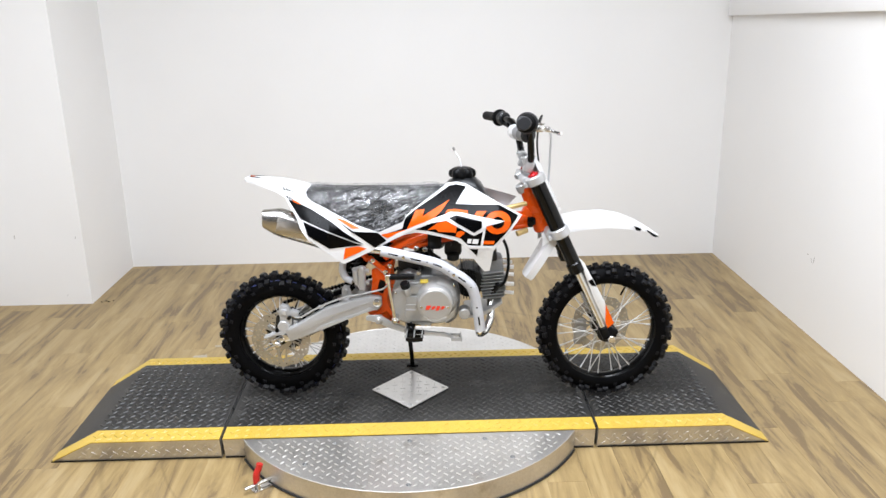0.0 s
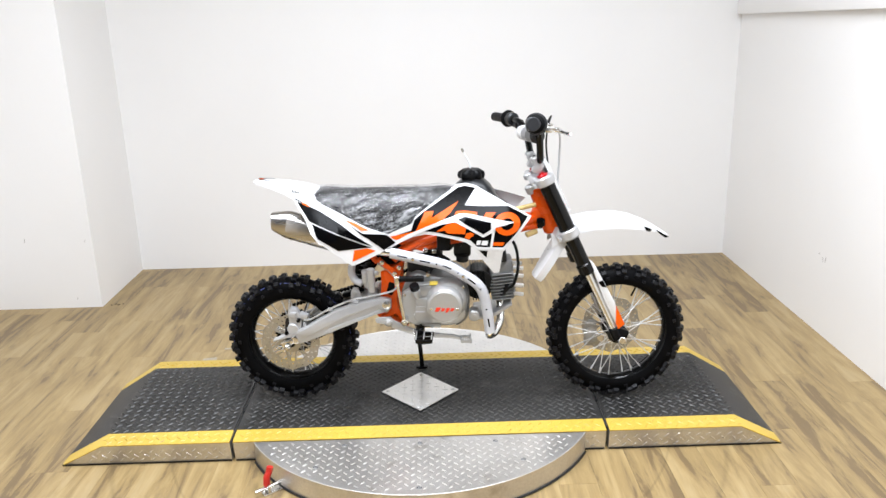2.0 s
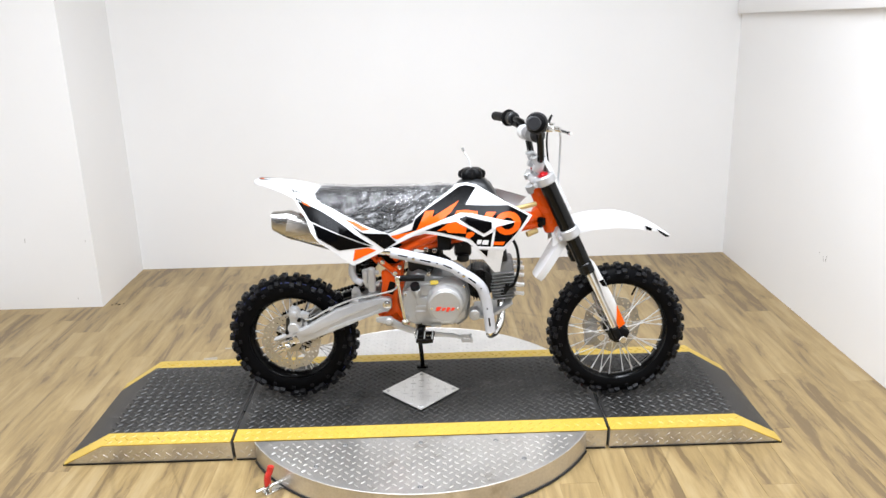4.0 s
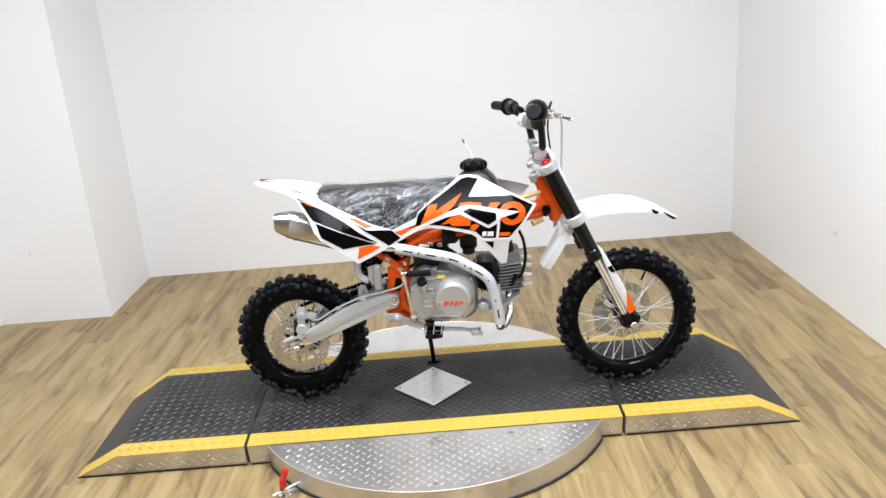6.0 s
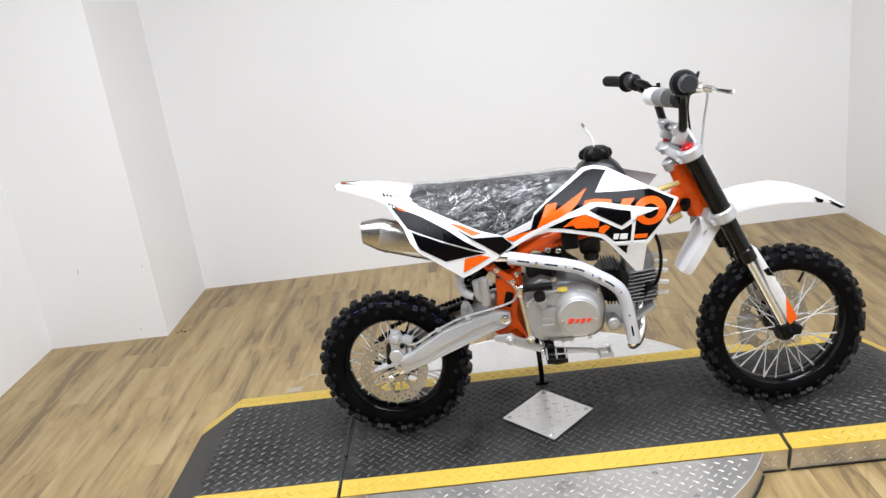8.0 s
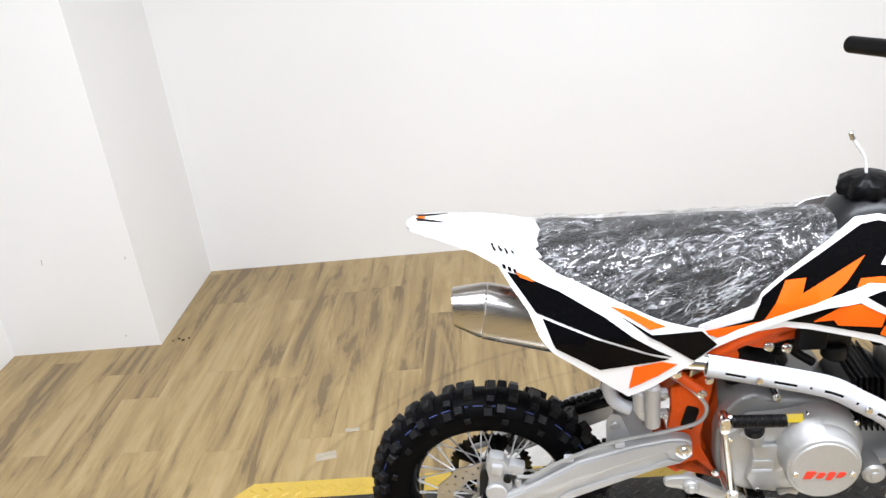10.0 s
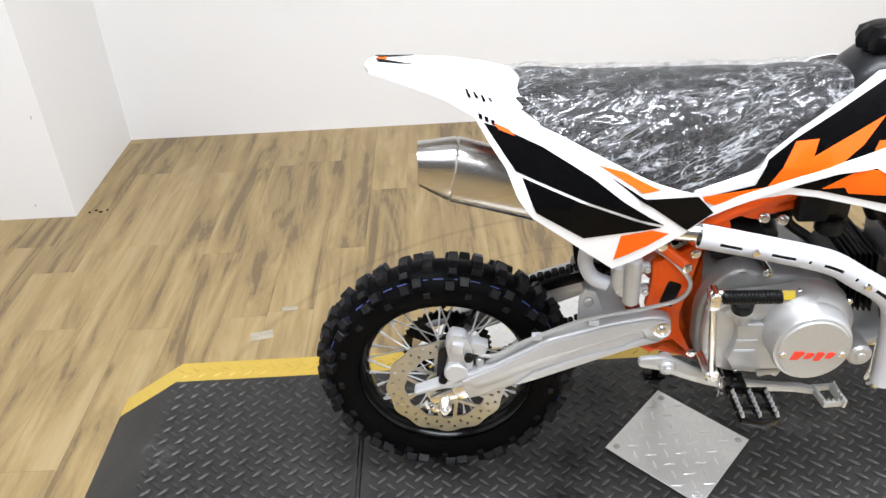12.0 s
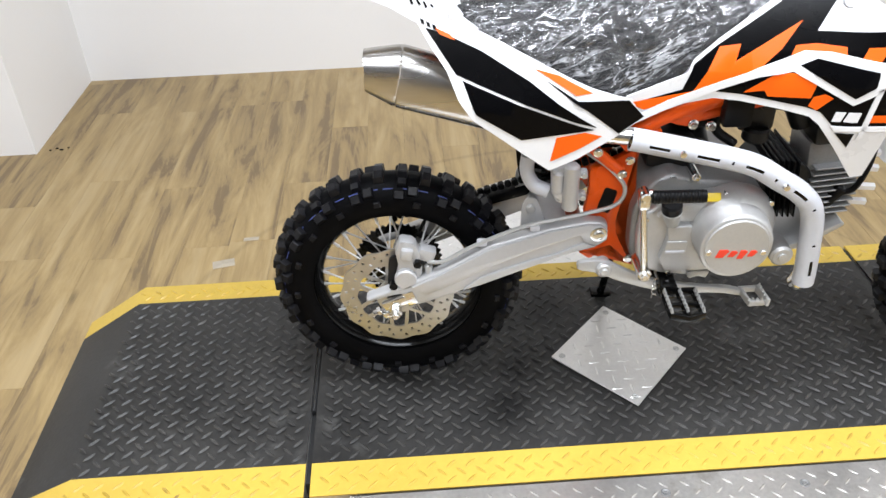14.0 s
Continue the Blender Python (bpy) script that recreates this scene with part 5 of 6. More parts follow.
shroud_out = [(-0.078, 0.646), (-0.046, 0.661), (0.002, 0.684), (0.012, 0.703), (0.048, 0.731), (0.110, 0.774), (0.150, 0.806), (0.182, 0.810), (0.214, 0.804), (0.258, 0.780), (0.394, 0.706), (0.352, 0.650), (0.300, 0.594), (0.288, 0.520), (0.270, 0.518), (0.230, 0.572), (0.198, 0.612), (0.181, 0.625), (0.140, 0.635), (0.082, 0.646), (0.044, 0.649), (0.005, 0.639), (-0.05, 0.613), (-0.102, 0.584)]
shroud = part("tank_shroud", skin(shroud_out, shroud_depth, 0.005), WHITE, bike, "white plastic tank shroud with black and orange graphics")
black_area = [(-0.069, 0.637), (-0.001, 0.661), (0.011, 0.698), (0.044, 0.724), (0.097, 0.758), (0.156, 0.798), (0.179, 0.803), (0.212, 0.797), (0.197, 0.776), (0.177, 0.744), (0.318, 0.742), (0.382, 0.706), (0.342, 0.652), (0.300, 0.610), (0.216, 0.612), (0.195, 0.633), (0.174, 0.640), (0.140, 0.646), (0.082, 0.657), (0.044, 0.660), (0.005, 0.652), (-0.050, 0.628)]
part("black_sticker", skin(black_area, shroud_depth, 0.0012, 0.03, 0.0012), BLACKDECAL, shroud)
part("black_sticker", skin([(0.222, 0.600), (0.250, 0.599), (0.246, 0.575)], shroud_depth, 0.0012, 0.03, 0.0012), BLACKDECAL, shroud)
# large orange angular shapes over the black
for pts in ([(-0.078, 0.637), (0.018, 0.660), (-0.022, 0.640), (-0.052, 0.627)],
            [(0.046, 0.722), (0.075, 0.726), (0.068, 0.704), (0.157, 0.757), (0.130, 0.721), (0.098, 0.693), (0.027, 0.660), (0.014, 0.659)],
            [(0.084, 0.660), (0.127, 0.692), (0.150, 0.691), (0.182, 0.677), (0.177, 0.654), (0.118, 0.655), (0.112, 0.664)],
            [(0.181, 0.656), (0.196, 0.661), (0.208, 0.655), (0.189, 0.636), (0.176, 0.642)],
            [(0.149, 0.726), (0.177, 0.729), (0.217, 0.725), (0.217, 0.714), (0.160, 0.716), (0.143, 0.714)],
            [(0.238, 0.711), (0.246, 0.724), (0.278, 0.724), (0.263, 0.706)],
            [(0.269, 0.628), (0.305, 0.627), (0.300, 0.616), (0.266, 0.617)]):
    part("orange_sticker", skin(pts, shroud_depth, 0.0010, 0.03, 0.0020), ORANGEDECAL, shroud)
for half in (0, 180):
    arc = [radians(half + 9 * k) for k in range(21)]
    pts = [(0.314 + 0.043 * math.cos(t), 0.687 + 0.037 * math.sin(t)) for t in arc] + [(0.314 + 0.021 * math.cos(t), 0.687 + 0.019 * math.sin(t)) for t in reversed(arc)]
    part("orange_sticker", skin(pts, shroud_depth, 0.0010, 0.03, 0.0020), ORANGEDECAL, shroud)
# white raised ribs and the window panel over the graphics
for pts in ([(-0.105, 0.586), (-0.085, 0.604), (-0.02, 0.644), (0.05, 0.676), (0.100, 0.697), (0.139, 0.711), (0.160, 0.720), (0.198, 0.719), (0.265, 0.706), (0.337, 0.692), (0.277, 0.677), (0.273, 0.664), (0.236, 0.645), (0.146, 0.694), (0.10, 0.684), (0.05, 0.664), (-0.02, 0.630), (-0.085, 0.592)],
            [(0.267, 0.670), (0.275, 0.670), (0.262, 0.590), (0.254, 0.590)],
            [(0.213, 0.612), (0.303, 0.610), (0.300, 0.602), (0.219, 0.604)]):
    part("white_rib", skin(pts, shroud_depth, 0.0020, 0.03, 0.0034), WHITE, shroud)
part("black_sticker", skin([(0.155, 0.702), (0.178, 0.711), (0.262, 0.694), (0.262, 0.672), (0.236, 0.656)], shroud_depth, 0.0010, 0.03, 0.0044), BLACKDECAL, shroud)
for pts in ([(0.216, 0.634), (0.230, 0.634), (0.225, 0.619), (0.213, 0.619)], [(0.234, 0.634), (0.252, 0.633), (0.249, 0.618), (0.229, 0.619)]):
    part("model_bar", skin(pts, shroud_depth, 0.0010, 0.03, 0.0026), WHITE, shroud)
part("shroud_screw", lathe([(0.011, 0), (0.010, 0.002), (0.004, 0.002), (0.004, 0.0008), (0.0, 0.0008)], 18, (0.220, -shroud_depth(0.220, 0.782) - 0.0005, 0.782), (0, -0.90, 0.43)), WHITE2, shroud)
part("tank_shroud", mirrored(skin([(x, z - 0.055 * max(0.0, min(1.0, (0.31 - x) / 0.08)) * max(0.0, min(1.0, (z - 0.69) / 0.05))) for x, z in shroud_out], shroud_depth, 0.005)), WHITE, bike, "white plastic tank shroud with black and orange graphics")

# tank
tank_secs = []
for x, half, top, low in ((0.130, 0.036, 0.752, 0.64), (0.138, 0.048, 0.774, 0.64), (0.152, 0.056, 0.792, 0.64), (0.173, 0.062, 0.807, 0.64), (0.205, 0.068, 0.814, 0.64), (0.240, 0.070, 0.807, 0.64), (0.265, 0.082, 0.782, 0.64), (0.290, 0.072, 0.737, 0.65), (0.33, 0.05, 0.707, 0.66)):
    ring = []
    for k in range(24):
        t = 2 * math.pi * k / 24
        c, s = math.cos(t), math.sin(t)
        ring.append((x, half * math.copysign(abs(c) ** 0.62, c), (top + low) / 2 + (top - low) / 2 * math.copysign(abs(s) ** 0.7, s)))
    tank_secs.append(ring)
tank = part("fuel_tank", loft(tank_secs), GREYPLASTIC, bike, "dark grey plastic fuel tank")
cap_bm = lathe([(0.030, -0.004), (0.040, 0.0), (0.043, 0.010), (0.040, 0.022), (0.030, 0.030), (0.0, 0.033)], 48, (0.200, 0.0, 0.808), (0, 0, 1), wave=lambda u, k: 1 + (0.10 * math.cos(2 * math.pi * u * 8) if 1 <= k <= 3 else 0))
part("fuel_cap", cap_bm, BLACK, tank, "black lobed fuel cap")
part("breather_hose", tube([(0.198, 0.0, 0.836), (0.192, 0.0, 0.866), (0.180, 0.002, 0.886), (0.173, 0.003, 0.898)], 0.0026, 8, 6), HOSE, tank, "clear breather hose")
part("hose_tip", rod((0.174, 0.003, 0.896), (0.169, 0.004, 0.908), 0.0042, segs=10, bevel=0.001), CHROME, tank)

# seat with its packing film
def seat_ring(x, grow=0.0):
    top = lerp([(-0.352, 0.780), (-0.30, 0.779), (-0.20, 0.775), (-0.08, 0.775), (0.03, 0.776), (0.10, 0.780), (0.140, 0.777)], x) + grow
    low = lerp([(-0.352, 0.770), (-0.322, 0.742), (-0.246, 0.704), (-0.138, 0.648), (-0.066, 0.634), (-0.018, 0.655), (0.06, 0.712), (0.140, 0.765)], x) - grow * 0.5
    half = lerp([(-0.352, 0.086), (-0.30, 0.108), (-0.18, 0.116), (-0.05, 0.110), (0.05, 0.092), (0.130, 0.066)], x) + grow
    edge = top - 0.016
    crown = half * lerp([(-0.352, 0.72), (-0.2, 0.56), (0.0, 0.54), (0.140, 0.60)], x)
    pts = [(x, -half * 0.98, low), (x, -half * 0.93, low + (edge - low) * 0.35), (x, -(half * 0.5 + crown * 0.5), low + (edge - low) * 0.75), (x, -crown * 1.03, edge), (x, -crown * 0.93, top - 0.006), (x, -crown * 0.55, top - 0.001), (x, 0, top + 0.001)]
    return pts + [(x, -y, z) for x, y, z in reversed(pts[:-1])] + [(x, half * 0.6, low - 0.002), (x, 0, low - 0.002), (x, -half * 0.6, low - 0.002)]


xs = [-0.352 + 0.492 * k / 26 for k in range(27)]
seat = part("seat", loft([seat_ring(x) for x in xs]), SEATVINYL, bike, "black vinyl seat wrapped in clear film", smooth=50)
film_rings = []
fx = [-0.357 + 0.502 * k / 150 for k in range(151)]
for i, x in enumerate(fx):
    base = seat_ring(x, 0.0052)
    # finer ring: each stretch of the ring split in six
    fine = []
    open_ring = base[:13]
    for a, b in zip(open_ring, open_ring[1:]):
        for k in range(8):
            fine.append(Vector(a).lerp(Vector(b), k / 8))
    fine.append(Vector(open_ring[-1]))
    film_rings.append(fine)
bm = bmesh.new()
rows = []
for ring in film_rings:
    row = []
    for p in ring:
        q = Vector((p.x * 26 + p.z * 18, p.y * 30, p.z * 60 - p.x * 26))
        w = noise.ridged_multi_fractal(q, 0.9, 2.1, 3, 1.0, 2.0)
        out = Vector((0, p.y / 0.11, (p.z - 0.70) / 0.1 * 0.6)).normalized()
        row.append(bm.verts.new(p + out * (0.0046 * (w - 0.9) * max(0.1, min(1, (p.x + 0.357) / 0.05, (0.145 - p.x) / 0.04)))))
    rows.append(row)
for a, b in zip(rows, rows[1:]):
    for k in range(len(a) - 1):
        bm.faces.new((a[k], a[k + 1], b[k + 1], b[k]))
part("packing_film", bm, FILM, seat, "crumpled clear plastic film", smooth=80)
part("seat_base", skin([(-0.345, 0.785), (-0.322, 0.748), (-0.246, 0.700), (-0.138, 0.642), (-0.066, 0.628), (-0.010, 0.652), (0.05, 0.70), (0.05, 0.69), (-0.01, 0.64), (-0.066, 0.61), (-0.15, 0.625), (-0.25, 0.68), (-0.34, 0.755)], lambda x, z: 0.112 - 0.02 * max(0, x + 0.1) / 0.15, 0.01), WHITE, bike, "white plastic seat base edge")

# front end
AX = Vector((0.420, 0, -0.9075))
FT = Vector((0.433, 0, 0.835))


def fk(s, y, off=0.0):
    """A point s metres down the fork leg, at y, off metres ahead of its axis."""
    return FT + AX * s + Vector((0.9075, 0, 0.42)) * off + Vector((0, y, 0))


FY = 0.086
for s in (-1, 1):
    leg = part("fork_leg", merged(rod(fk(0.02, s * FY), fk(0.215, s * FY), 0.0265, segs=24, bevel=0.003), rod(fk(0.21, s * FY), fk(0.375, s * FY), 0.0235, segs=24, bevel=0.003), rod(fk(0.205, s * FY), fk(0.225, s * FY), 0.027, segs=24, bevel=0.002), rod(fk(0.345, s * FY), fk(0.385, s * FY), 0.0275, segs=24, bevel=0.004)), BLACKGLOSS, bike, "black fork leg", STEER)
    part("slider", rod(fk(0.38, s * FY), fk(0.61, s * FY), 0.0138, segs=20), CHROME, leg, "bright steel fork slider")
    part("axle_lug", merged(rod(fk(0.604, s * FY), fk(0.656, s * FY), 0.0185, segs=20, bevel=0.005), block(0.046, 0.030, 0.034, fk(0.638, s * FY, 0.018), 0.008, (0, 22, 0))), BLACK, leg, "black axle lug")
    part("fork_cap", merged(rod(fk(0.006, s * FY), fk(0.022, s * FY), 0.018, segs=8, bevel=0.002), rod(fk(0.001, s * FY), fk(0.007, s * FY), 0.008)), RED, leg, "red anodised fork cap")
    part("fork_guard", merged(plate([tuple((fk(0.34, 0, 0.022)).xz), tuple((fk(0.36, 0, 0.032)).xz), tuple((fk(0.50, 0, 0.040)).xz), tuple((fk(0.606, 0, 0.040)).xz), tuple((fk(0.614, 0, 0.012)).xz), tuple((fk(0.50, 0, 0.010)).xz), tuple((fk(0.40, 0, 0.017)).xz)], s * FY - 0.017, s * FY + 0.017, 0.004)), WHITE, leg, "white fork guard with an orange tip")
    part("guard_sticker", plate([tuple((fk(0.530, 0, 0.0395)).xz), tuple((fk(0.605, 0, 0.0395)).xz), tuple((fk(0.612, 0, 0.0125)).xz), tuple((fk(0.590, 0, 0.0125)).xz)], s * FY - 0.0182, s * FY + 0.0182, 0.0), ORANGEDECAL, leg)
    part("guard_mark", plate([tuple((fk(0.425, 0, 0.018)).xz), tuple((fk(0.425, 0, 0.034)).xz), tuple((fk(0.455, 0, 0.036)).xz), tuple((fk(0.445, 0, 0.022)).xz)], s * FY - 0.0180, s * FY + 0.0180, 0.0), BLACKDECAL, leg)
part("front_axle", merged(rod((FRONTW[0], -0.118, FRONTW[2]), (FRONTW[0], 0.11, FRONTW[2]), 0.008), rod((FRONTW[0], -0.124, FRONTW[2]), (FRONTW[0], -0.106, FRONTW[2]), 0.0145, segs=6, bevel=0.002)), CHROME, bike, "bright front axle and nut", STEER)


def clamp_yoke(s0, s1, y_half, fore, mat, label):
    c0, c1 = fk(s0, 0), fk(s1, 0)
    bits = [rod(fk(s0, sy * FY), fk(s1, sy * FY), 0.034, segs=28, bevel=0.004) for sy in (-1, 1)]
    mid = (c0 + c1) / 2 + Vector((-0.9075, 0, -0.42)) * 0.022
    bits.append(block(0.050, 2 * FY, (s1 - s0) * 0.86, mid, 0.006, (0, 22, 0)))
    bits += [rod(fk((s0 + s1) / 2, sy * FY, -0.038) + Vector((0, -0.03, 0)), fk((s0 + s1) / 2, sy * FY, -0.038) + Vector((0, 0.03, 0)), 0.006) for sy in (-1, 1)]
    return part("triple_clamp", merged(*bits), mat, bike, label, STEER)


top_yoke = clamp_yoke(0.014, 0.044, FY, 0.0, SILVER, "silver top fork clamp")
part("stem_nut", merged(rod(fk(0.002, 0, -0.038), fk(0.02, 0, -0.038), 0.016, segs=6, bevel=0.002), rod(fk(0.04, 0, -0.040), fk(0.07, 0, -0.040), 0.027, segs=24, bevel=0.004)), SILVER, top_yoke, "bright steering stem nut")
clamp_yoke(0.212, 0.246, FY, 0.0, SILVER, "silver lower fork clamp")
riser_c = fk(-0.034, 0, 0.004)
for s in (-1, 1):
    riser = part("bar_riser", merged(block(0.034, 0.028, 0.040, riser_c + Vector((0.004, s * 0.058, -0.020)), 0.007, (0, 22, 0)), rod(riser_c + Vector((0.000, s * 0.058 - 0.013, 0.0)), riser_c + Vector((0.000, s * 0.058 + 0.013, 0.0)), 0.0165, segs=20, bevel=0.003), block(0.046, 0.024, 0.009, riser_c + Vector((0.0, s * 0.058, 0.002)), 0.003, (0, 22, 0))), SILVER, bike, "cast handlebar clamp", STEER)
    for fore in (-0.017, 0.017):
        part("clamp_bolt", rod(riser_c + Vector((fore, s * 0.058, 0.004 - fore * 0.4)), riser_c + Vector((fore + 0.003, s * 0.058, 0.013 - fore * 0.4)), 0.0042, segs=8, bevel=0.001), CHROME, riser)

bar_c = riser_c + Vector((-0.012, 0, 0.012))
bar_pts = [(bar_c.x + dx, y, bar_c.z + dz) for dx, y, dz in ((0.010, 0.0, -0.012), (0.010, 0.066, -0.012), (0.008, 0.082, 0.004), (0.003, 0.102, 0.046), (-0.003, 0.116, 0.078), (-0.013, 0.140, 0.100), (-0.024, 0.178, 0.112), (-0.046, 0.27, 0.117), (-0.072, 0.365, 0.121))]
bars = part("handlebar", both(tube(bar_pts, 0.0115, 14, 6)), BLACKGLOSS, bike, "black handlebar", STEER @ Matrix.Translation(bar_c) @ pose(0.008, 0, 0, -3.6, 0, 2.8) @ Matrix.Translation(-bar_c))
pad_z = bar_c.z + 0.071
part("crossbar_pad", merged(rod((bar_c.x - 0.006, -0.112, pad_z), (bar_c.x - 0.006, 0.130, pad_z), 0.0250, segs=20, bevel=0.008)), GREYPLASTIC, bars, "dark foam crossbar pad")
part("pad_tape", rod((bar_c.x - 0.006, -0.030, pad_z), (bar_c.x - 0.006, 0.052, pad_z), 0.0258, segs=20, bevel=0.001), TAPEGREY, bars, "grey tape round the crossbar pad")
part("pad_wrap", rod((bar_c.x - 0.006, 0.050, pad_z), (bar_c.x - 0.006, 0.134, pad_z), 0.0266, segs=20, bevel=0.003), WHITE, bars, "white band round the crossbar pad")
for s in (-1, 1):
    ga, gb = Vector(bar_pts[7]), Vector(bar_pts[8])
    ga, gb = Vector((ga.x, s * ga.y, ga.z)), Vector((gb.x, s * gb.y, gb.z))
    dv = (gb - ga).normalized()
    ga = gb - dv * 0.120
    prof = [(0.0, -0.001), (0.012, -0.001)] + [(0.0155 + 0.0012 * (k % 2), 0.004 + 0.0048 * k) for k in range(24)] + [(0.016, 0.118), (0.0, 0.122)]
    part("grip", lathe([(r, h) for r, h in prof], 18, ga, dv), BLACK, bars, "black rubber grip")
    part("grip_flange", lathe([(0.012, -0.012), (0.029, -0.008), (0.031, -0.003), (0.029, 0.002), (0.012, 0.006)], 24, ga, dv), BLACK, bars)
    part("switch_housing", merged(rod(ga - dv * 0.014, ga - dv * 0.050, 0.0235 if s > 0 else 0.034, segs=20, bevel=0.005), block(0.03, 0.03, 0.028, ga - dv * 0.04 + Vector((0.012, 0, -0.014)), 0.006)), GREYPLASTIC, bars, "dark grey plastic control housing")
    lev = ga - dv * 0.085 + Vector((0.003, 0, -0.008 if s < 0 else -0.014))
    part("lever_perch", merged(rod(lev - dv * 0.012, lev + dv * 0.012, 0.018, segs=16, bevel=0.003), block(0.042, 0.018, 0.014, lev + Vector((0.026, 0, -0.008)), 0.004), rod(lev + Vector((0.044, 0, -0.020)), lev + Vector((0.044, 0, 0.006)), 0.006)), CHROME if s < 0 else BLACK, bars, "lever bracket")
    part("lever", tube([lev + Vector((0.046, 0, -0.008)), lev + Vector((0.060, s * 0.03, -0.010)), lev + Vector((0.054, s * 0.09, -0.014)), lev + Vector((0.058, s * 0.14, -0.018)), lev + Vector((0.064, s * 0.156, -0.018))], 0.0052, 8, 6, 1.3), CHROME, bars, "bright brake lever" if s < 0 else "bright clutch lever")
part("master_cylinder", merged(block(0.036, 0.040, 0.024, (bar_c.x + 0.012, -0.165, bar_c.z + 0.096), 0.006), block(0.038, 0.042, 0.005, (bar_c.x + 0.012, -0.165, bar_c.z + 0.110), 0.002), rod((bar_c.x + 0.03, -0.165, bar_c.z + 0.092), (bar_c.x + 0.058, -0.165, bar_c.z + 0.086), 0.007)), CHROME, bars, "cast front brake master cylinder")
part("throttle_end", merged(lathe([(0.0, 0.0), (0.018, 0.0), (0.021, -0.004), (0.021, -0.018), (0.017, -0.02)], 24, Vector((bar_pts[8][0], -bar_pts[8][1] - 0.006, bar_pts[8][2])), (0, -1, 0))), GRIPGREY, bars, "rounded blue-grey grip end")
part("throttle_cable", tube([(bar_c.x + 0.0, -0.21, bar_c.z + 0.110), (bar_c.x + 0.025, -0.17, bar_c.z + 0.135), (bar_c.x + 0.03, -0.10, bar_c.z + 0.10), (bar_c.x + 0.035, -0.05, bar_c.z + 0.04), (bar_c.x + 0.045, -0.03, bar_c.z - 0.03)], 0.0030, 8, 8), BLACK, bars, "black throttle cable")
part("brake_line", tube([(bar_c.x + 0.05, -0.155, bar_c.z + 0.095), (bar_c.x + 0.07, -0.10, bar_c.z + 0.06), (bar_c.x + 0.085, -0.02, bar_c.z - 0.02), (bar_c.x + 0.10, 0.05, bar_c.z - 0.15), (bar_c.x + 0.16, 0.09, bar_c.z - 0.30), (0.60, 0.095, 0.46), (0.66, 0.09, 0.32)], 0.0036, 8, 8), WHITE2, bars, "pale brake hose")

# number plate in front of the fork
np_secs = []
for s0, half in ((-0.022, 0.040), (-0.010, 0.065), (0.03, 0.085), (0.09, 0.092), (0.15, 0.085), (0.185, 0.05)):
    c = fk(s0, 0, 0.044)
    np_secs.append([c + Vector((-0.02 * (u * u), u * half, 0)) + Vector((0.0035 * w, 0, 0)) for u, w in [(-1, 0), (-0.75, 0), (-0.4, 0), (0, 0), (0.4, 0), (0.75, 0), (1, 0), (1, -1), (0.75, -1), (0.4, -1), (0, -1), (-0.4, -1), (-0.75, -1), (-1, -1)]])
plate_ob = part("number_plate", loft(np_secs), WHITE, bike, "white plastic front number plate with a red mark", STEER)
part("plate_sticker", block(0.003, 0.03, 0.035, fk(0.145, -0.066, 0.014), 0.0, (0, 22, 9)), REDDECAL, plate_ob)

# front mudguard: tongue over the wheel and a flap behind the fork
fm = [(0.478, 0.616, 0.052), (0.52, 0.642, 0.060), (0.56, 0.662, 0.062), (0.62, 0.673, 0.062), (0.70, 0.676, 0.060), (0.76, 0.664, 0.056), (0.82, 0.638, 0.048), (0.862, 0.611, 0.036), (0.891, 0.591, 0.020)]
secs = []
for x, z, half in fm:
    drop = 0.046 * min(1, (0.90 - x) / 0.16)
    secs.append([(x, y * half, z - dr * drop - e) for y, dr, e in ((-1, 1, 0), (-0.98, 0.45, 0), (-0.80, 0.08, 0), (0, 0, 0), (0.80, 0.08, 0), (0.98, 0.45, 0), (1, 1, 0), (0.94, 1, 0), (0.9, 0.5, 0.002), (0.72, 0.16, 0.003), (0, 0.08, 0.003), (-0.72, 0.16, 0.003), (-0.9, 0.5, 0.002), (-0.94, 1, 0))])
guard = part("front_mudguard", loft(secs), WHITE, bike, "white plastic front mudguard", STEER)
secs = []
for x, z, half in ((0.556, 0.645, 0.055), (0.522, 0.612, 0.058), (0.494, 0.575, 0.060), (0.462, 0.52, 0.058), (0.430, 0.468, 0.050), (0.422, 0.457, 0.040)):
    secs.append([(x + dx, y * half, z + dz) for y, dx, dz in ((-1, 0.020, -0.012), (-0.9, 0.0, 0.0), (0, -0.004, 0.002), (0.9, 0.0, 0.0), (1, 0.020, -0.012), (0.86, 0.004, -0.002), (0, 0.0, 0.0), (-0.86, 0.004, -0.002))])
part("rear_flap", loft(secs), WHITE, guard, "white mudguard flap behind the fork")
part("mudguard_sticker", merged(plate([(0.838, 0.618), (0.860, 0.604), (0.883, 0.590), (0.868, 0.589), (0.848, 0.604)], -0.044, 0.044), plate([(0.793, 0.634), (0.818, 0.622), (0.814, 0.614), (0.800, 0.618)], -0.0535, 0.0535)), BLACKDECAL, guard, "small black sticker on the mudguard tip")
part("front_caliper", merged(plate(rounded([(0.622, 0.19), (0.612, 0.235), (0.628, 0.272), (0.660, 0.268), (0.664, 0.19), (0.646, 0.175)]), 0.04, 0.08, 0.004), block(0.04, 0.03, 0.03, (0.640, 0.062, 0.180), 0.005), rod((0.638, 0.035, 0.225), (0.638, 0.05, 0.225), 0.016)), SILVER, bike, "silver front brake caliper", STEER)
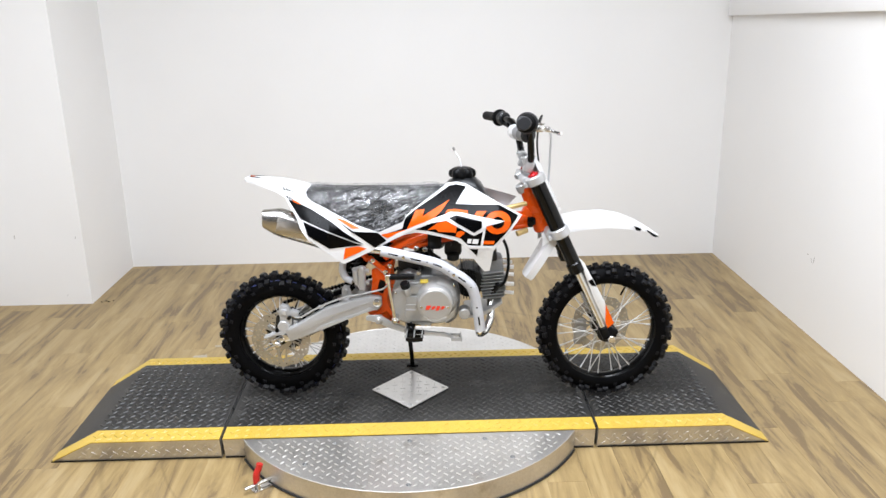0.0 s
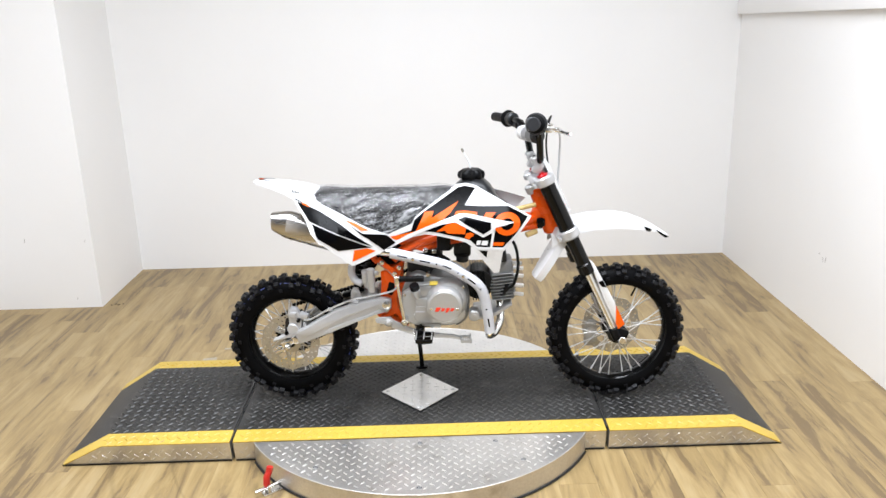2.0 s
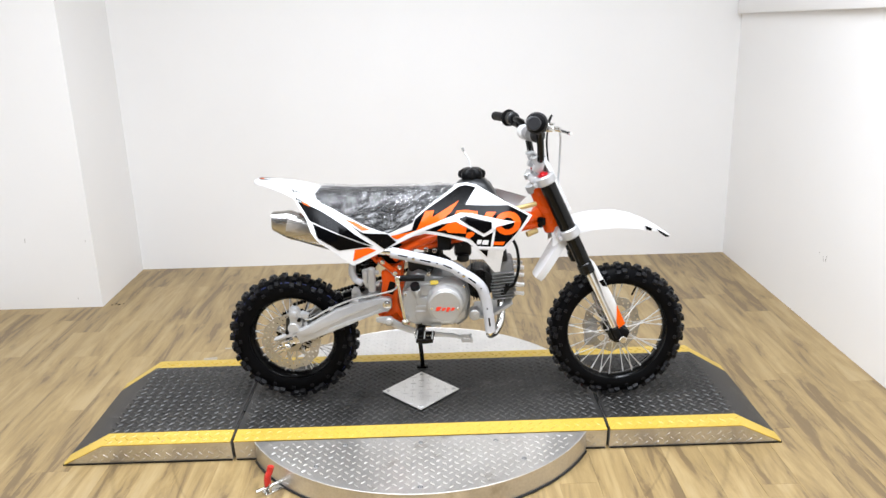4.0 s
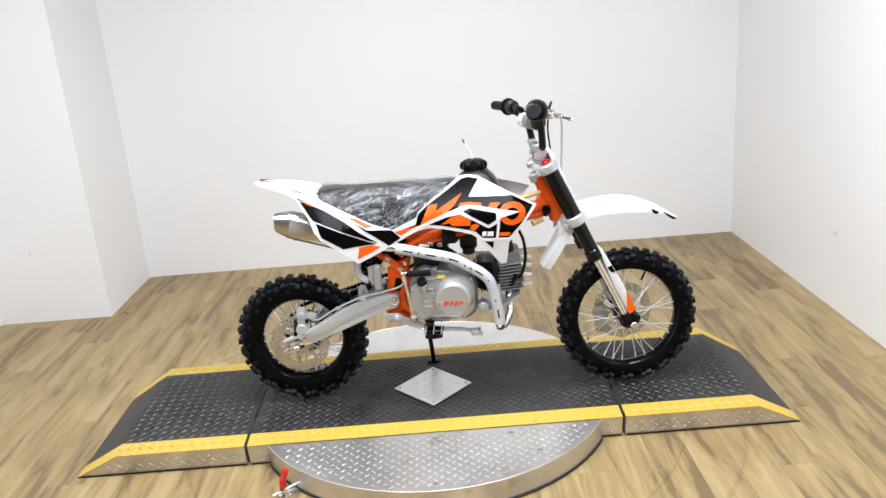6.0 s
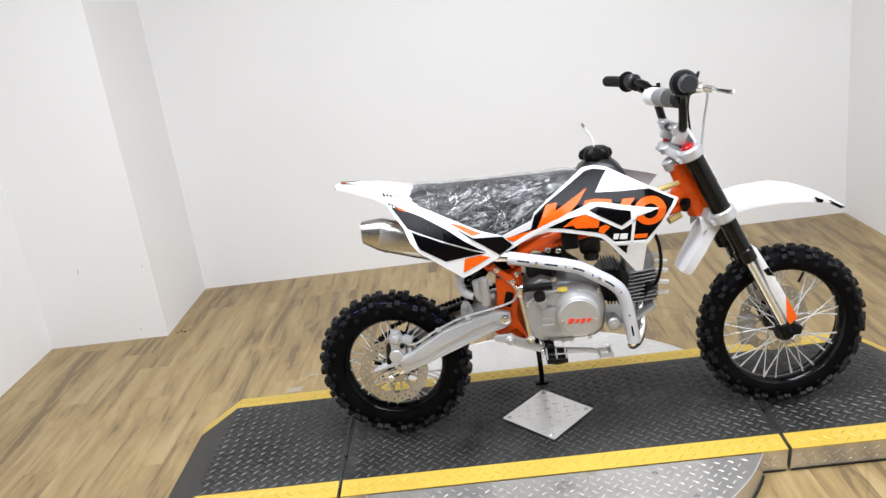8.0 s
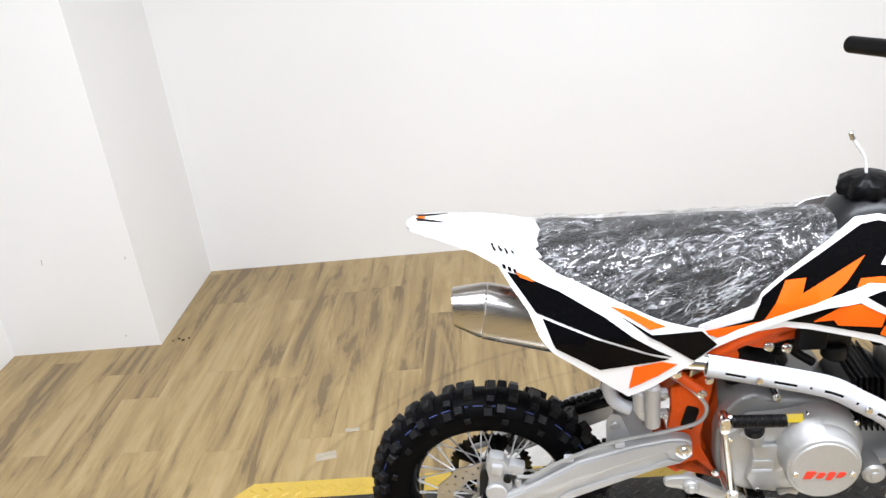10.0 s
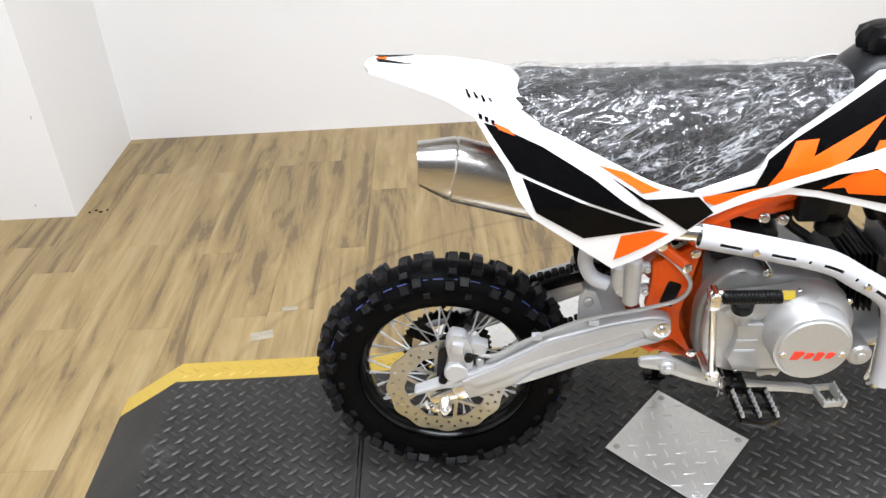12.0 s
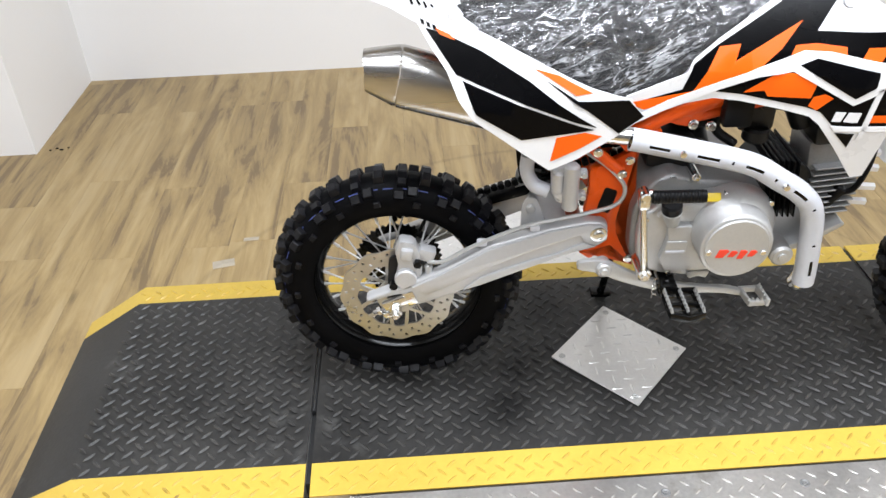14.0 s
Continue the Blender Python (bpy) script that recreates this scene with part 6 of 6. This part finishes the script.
for a, b, r in (((0.415, -0.046, 0.722), (0.335, -0.066, 0.708), 0.008), ((0.42, -0.03, 0.625), (0.385, -0.045, 0.615), 0.010)):
    part("gold_guide", rod(a, b, r), GOLD, bike, "gold-coloured sleeve by the steering head")
part("steering_lug", merged(block(0.03, 0.06, 0.03, (0.435, -0.005, 0.655), 0.006), rod((0.43, -0.05, 0.648), (0.43, 0.05, 0.648), 0.010)), BLACKGLOSS, frame_ob, "dark steering stop")

# ---- floor planks ----
PW, PL = 0.125, 0.92
plank_mesh = part("plank", block(PW - 0.0006, PL - 0.0006, 0.0035, (0, 0, -0.00175)), PLANK, floor)
plank_mesh.location = (LEFT + PW / 2 - 0.06, FRONT + PL / 2 + 0.02, 0)
cols, rnd, first = int((RIGHT - LEFT + 0.12) / PW) + 1, random.Random(7), True
for i in range(cols):
    shift = rnd.random() * PL
    for j in range(int((BACK - FRONT) / PL) + 2):
        if first:
            first = False
            continue
        x, y = LEFT + PW / 2 - 0.06 + i * PW, FRONT - 0.6 + shift + j * PL
        a, b = max(y - PL / 2, FRONT - 0.04), min(y + PL / 2, BACK + 0.04)
        if b - a > PL - 0.001:
            again(plank_mesh, pose(x, y, 0))
        elif b - a > 0.01:
            part("plank", block(PW - 0.0006, b - a - 0.0006, 0.0035, (0, 0, -0.00175)), PLANK, floor, "", pose(x, (a + b) / 2, 0))

# ---- small things on the floor and walls ----
for k, (x, y, w, d, turn) in enumerate(((-0.935, 0.539, 0.058, 0.034, 12), (-0.876, 0.651, 0.042, 0.016, 4))):
    scrap = part("tape_scrap", block(w, d, 0.0012, (0, 0, 0.0007), 0.0003, (0, 0, turn)), TAPE, None, "", pose(x, y, 0))
    tagged(scrap, "small pale scrap of tape stuck to the floor", "tape scrap", "tape scraps")
crumbs = merged(*[block(0.006 + 0.003 * (k % 3), 0.005, 0.004, (-1.640 + 0.019 * k, 1.262 + 0.012 * (k % 2), 0.002), 0.001) for k in range(4)])
tagged(part("dirt_crumbs", crumbs, BLACK), "dark crumbs of dirt on the floor at the wall corner", "dirt", kind="stuff")
frame_thing = new("wall_frame")
tagged(frame_thing, "dark framed panel hung low on the white side wall", "wall frame")
for y, z, sy, sz in ((-0.05, 0.122, 0.80, 0.05), (-0.05, 0.612, 0.80, 0.05), (0.325, 0.367, 0.05, 0.44), (-0.425, 0.367, 0.05, 0.44)):
    part("frame_bar", block(0.03, sy, sz, (LEFT + 0.0155, y, z), 0.004), BLACK, frame_thing, "black frame bar")
part("panel_sheet", block(0.012, 0.70, 0.44, (LEFT + 0.0065, -0.05, 0.367)), SUBFLOOR, frame_thing, "dark brown panel")
for x, y, z, sx, sy, sz, tilt in ((RIGHT - 0.0004, 0.640, 0.345, 0.0006, 0.004, 0.030, 12), (RIGHT - 0.0004, 0.662, 0.338, 0.0006, 0.003, 0.022, -20), (RIGHT - 0.0004, 0.70, 0.355, 0.0006, 0.012, 0.003, 0)):
    scuff = part("scuff_mark", block(sx, sy, sz, (0, 0, 0), 0.0, (tilt, 0, 0)), SCUFF, bpy.data.objects["wall_east"], "", pose(x, y, z))
for x, z, h in ((-2.02, 0.37, 0.022), (-1.80, 0.05, 0.008), (-1.715, 0.36, 0.012)):
    part("scuff_mark", block(0.003, 0.0006, h, (0, 0, 0), 0.0, (0, 8, 0)), SCUFF, bpy.data.objects["wall_return"], "", pose(x, PILLAR_Y - 0.0004, z))
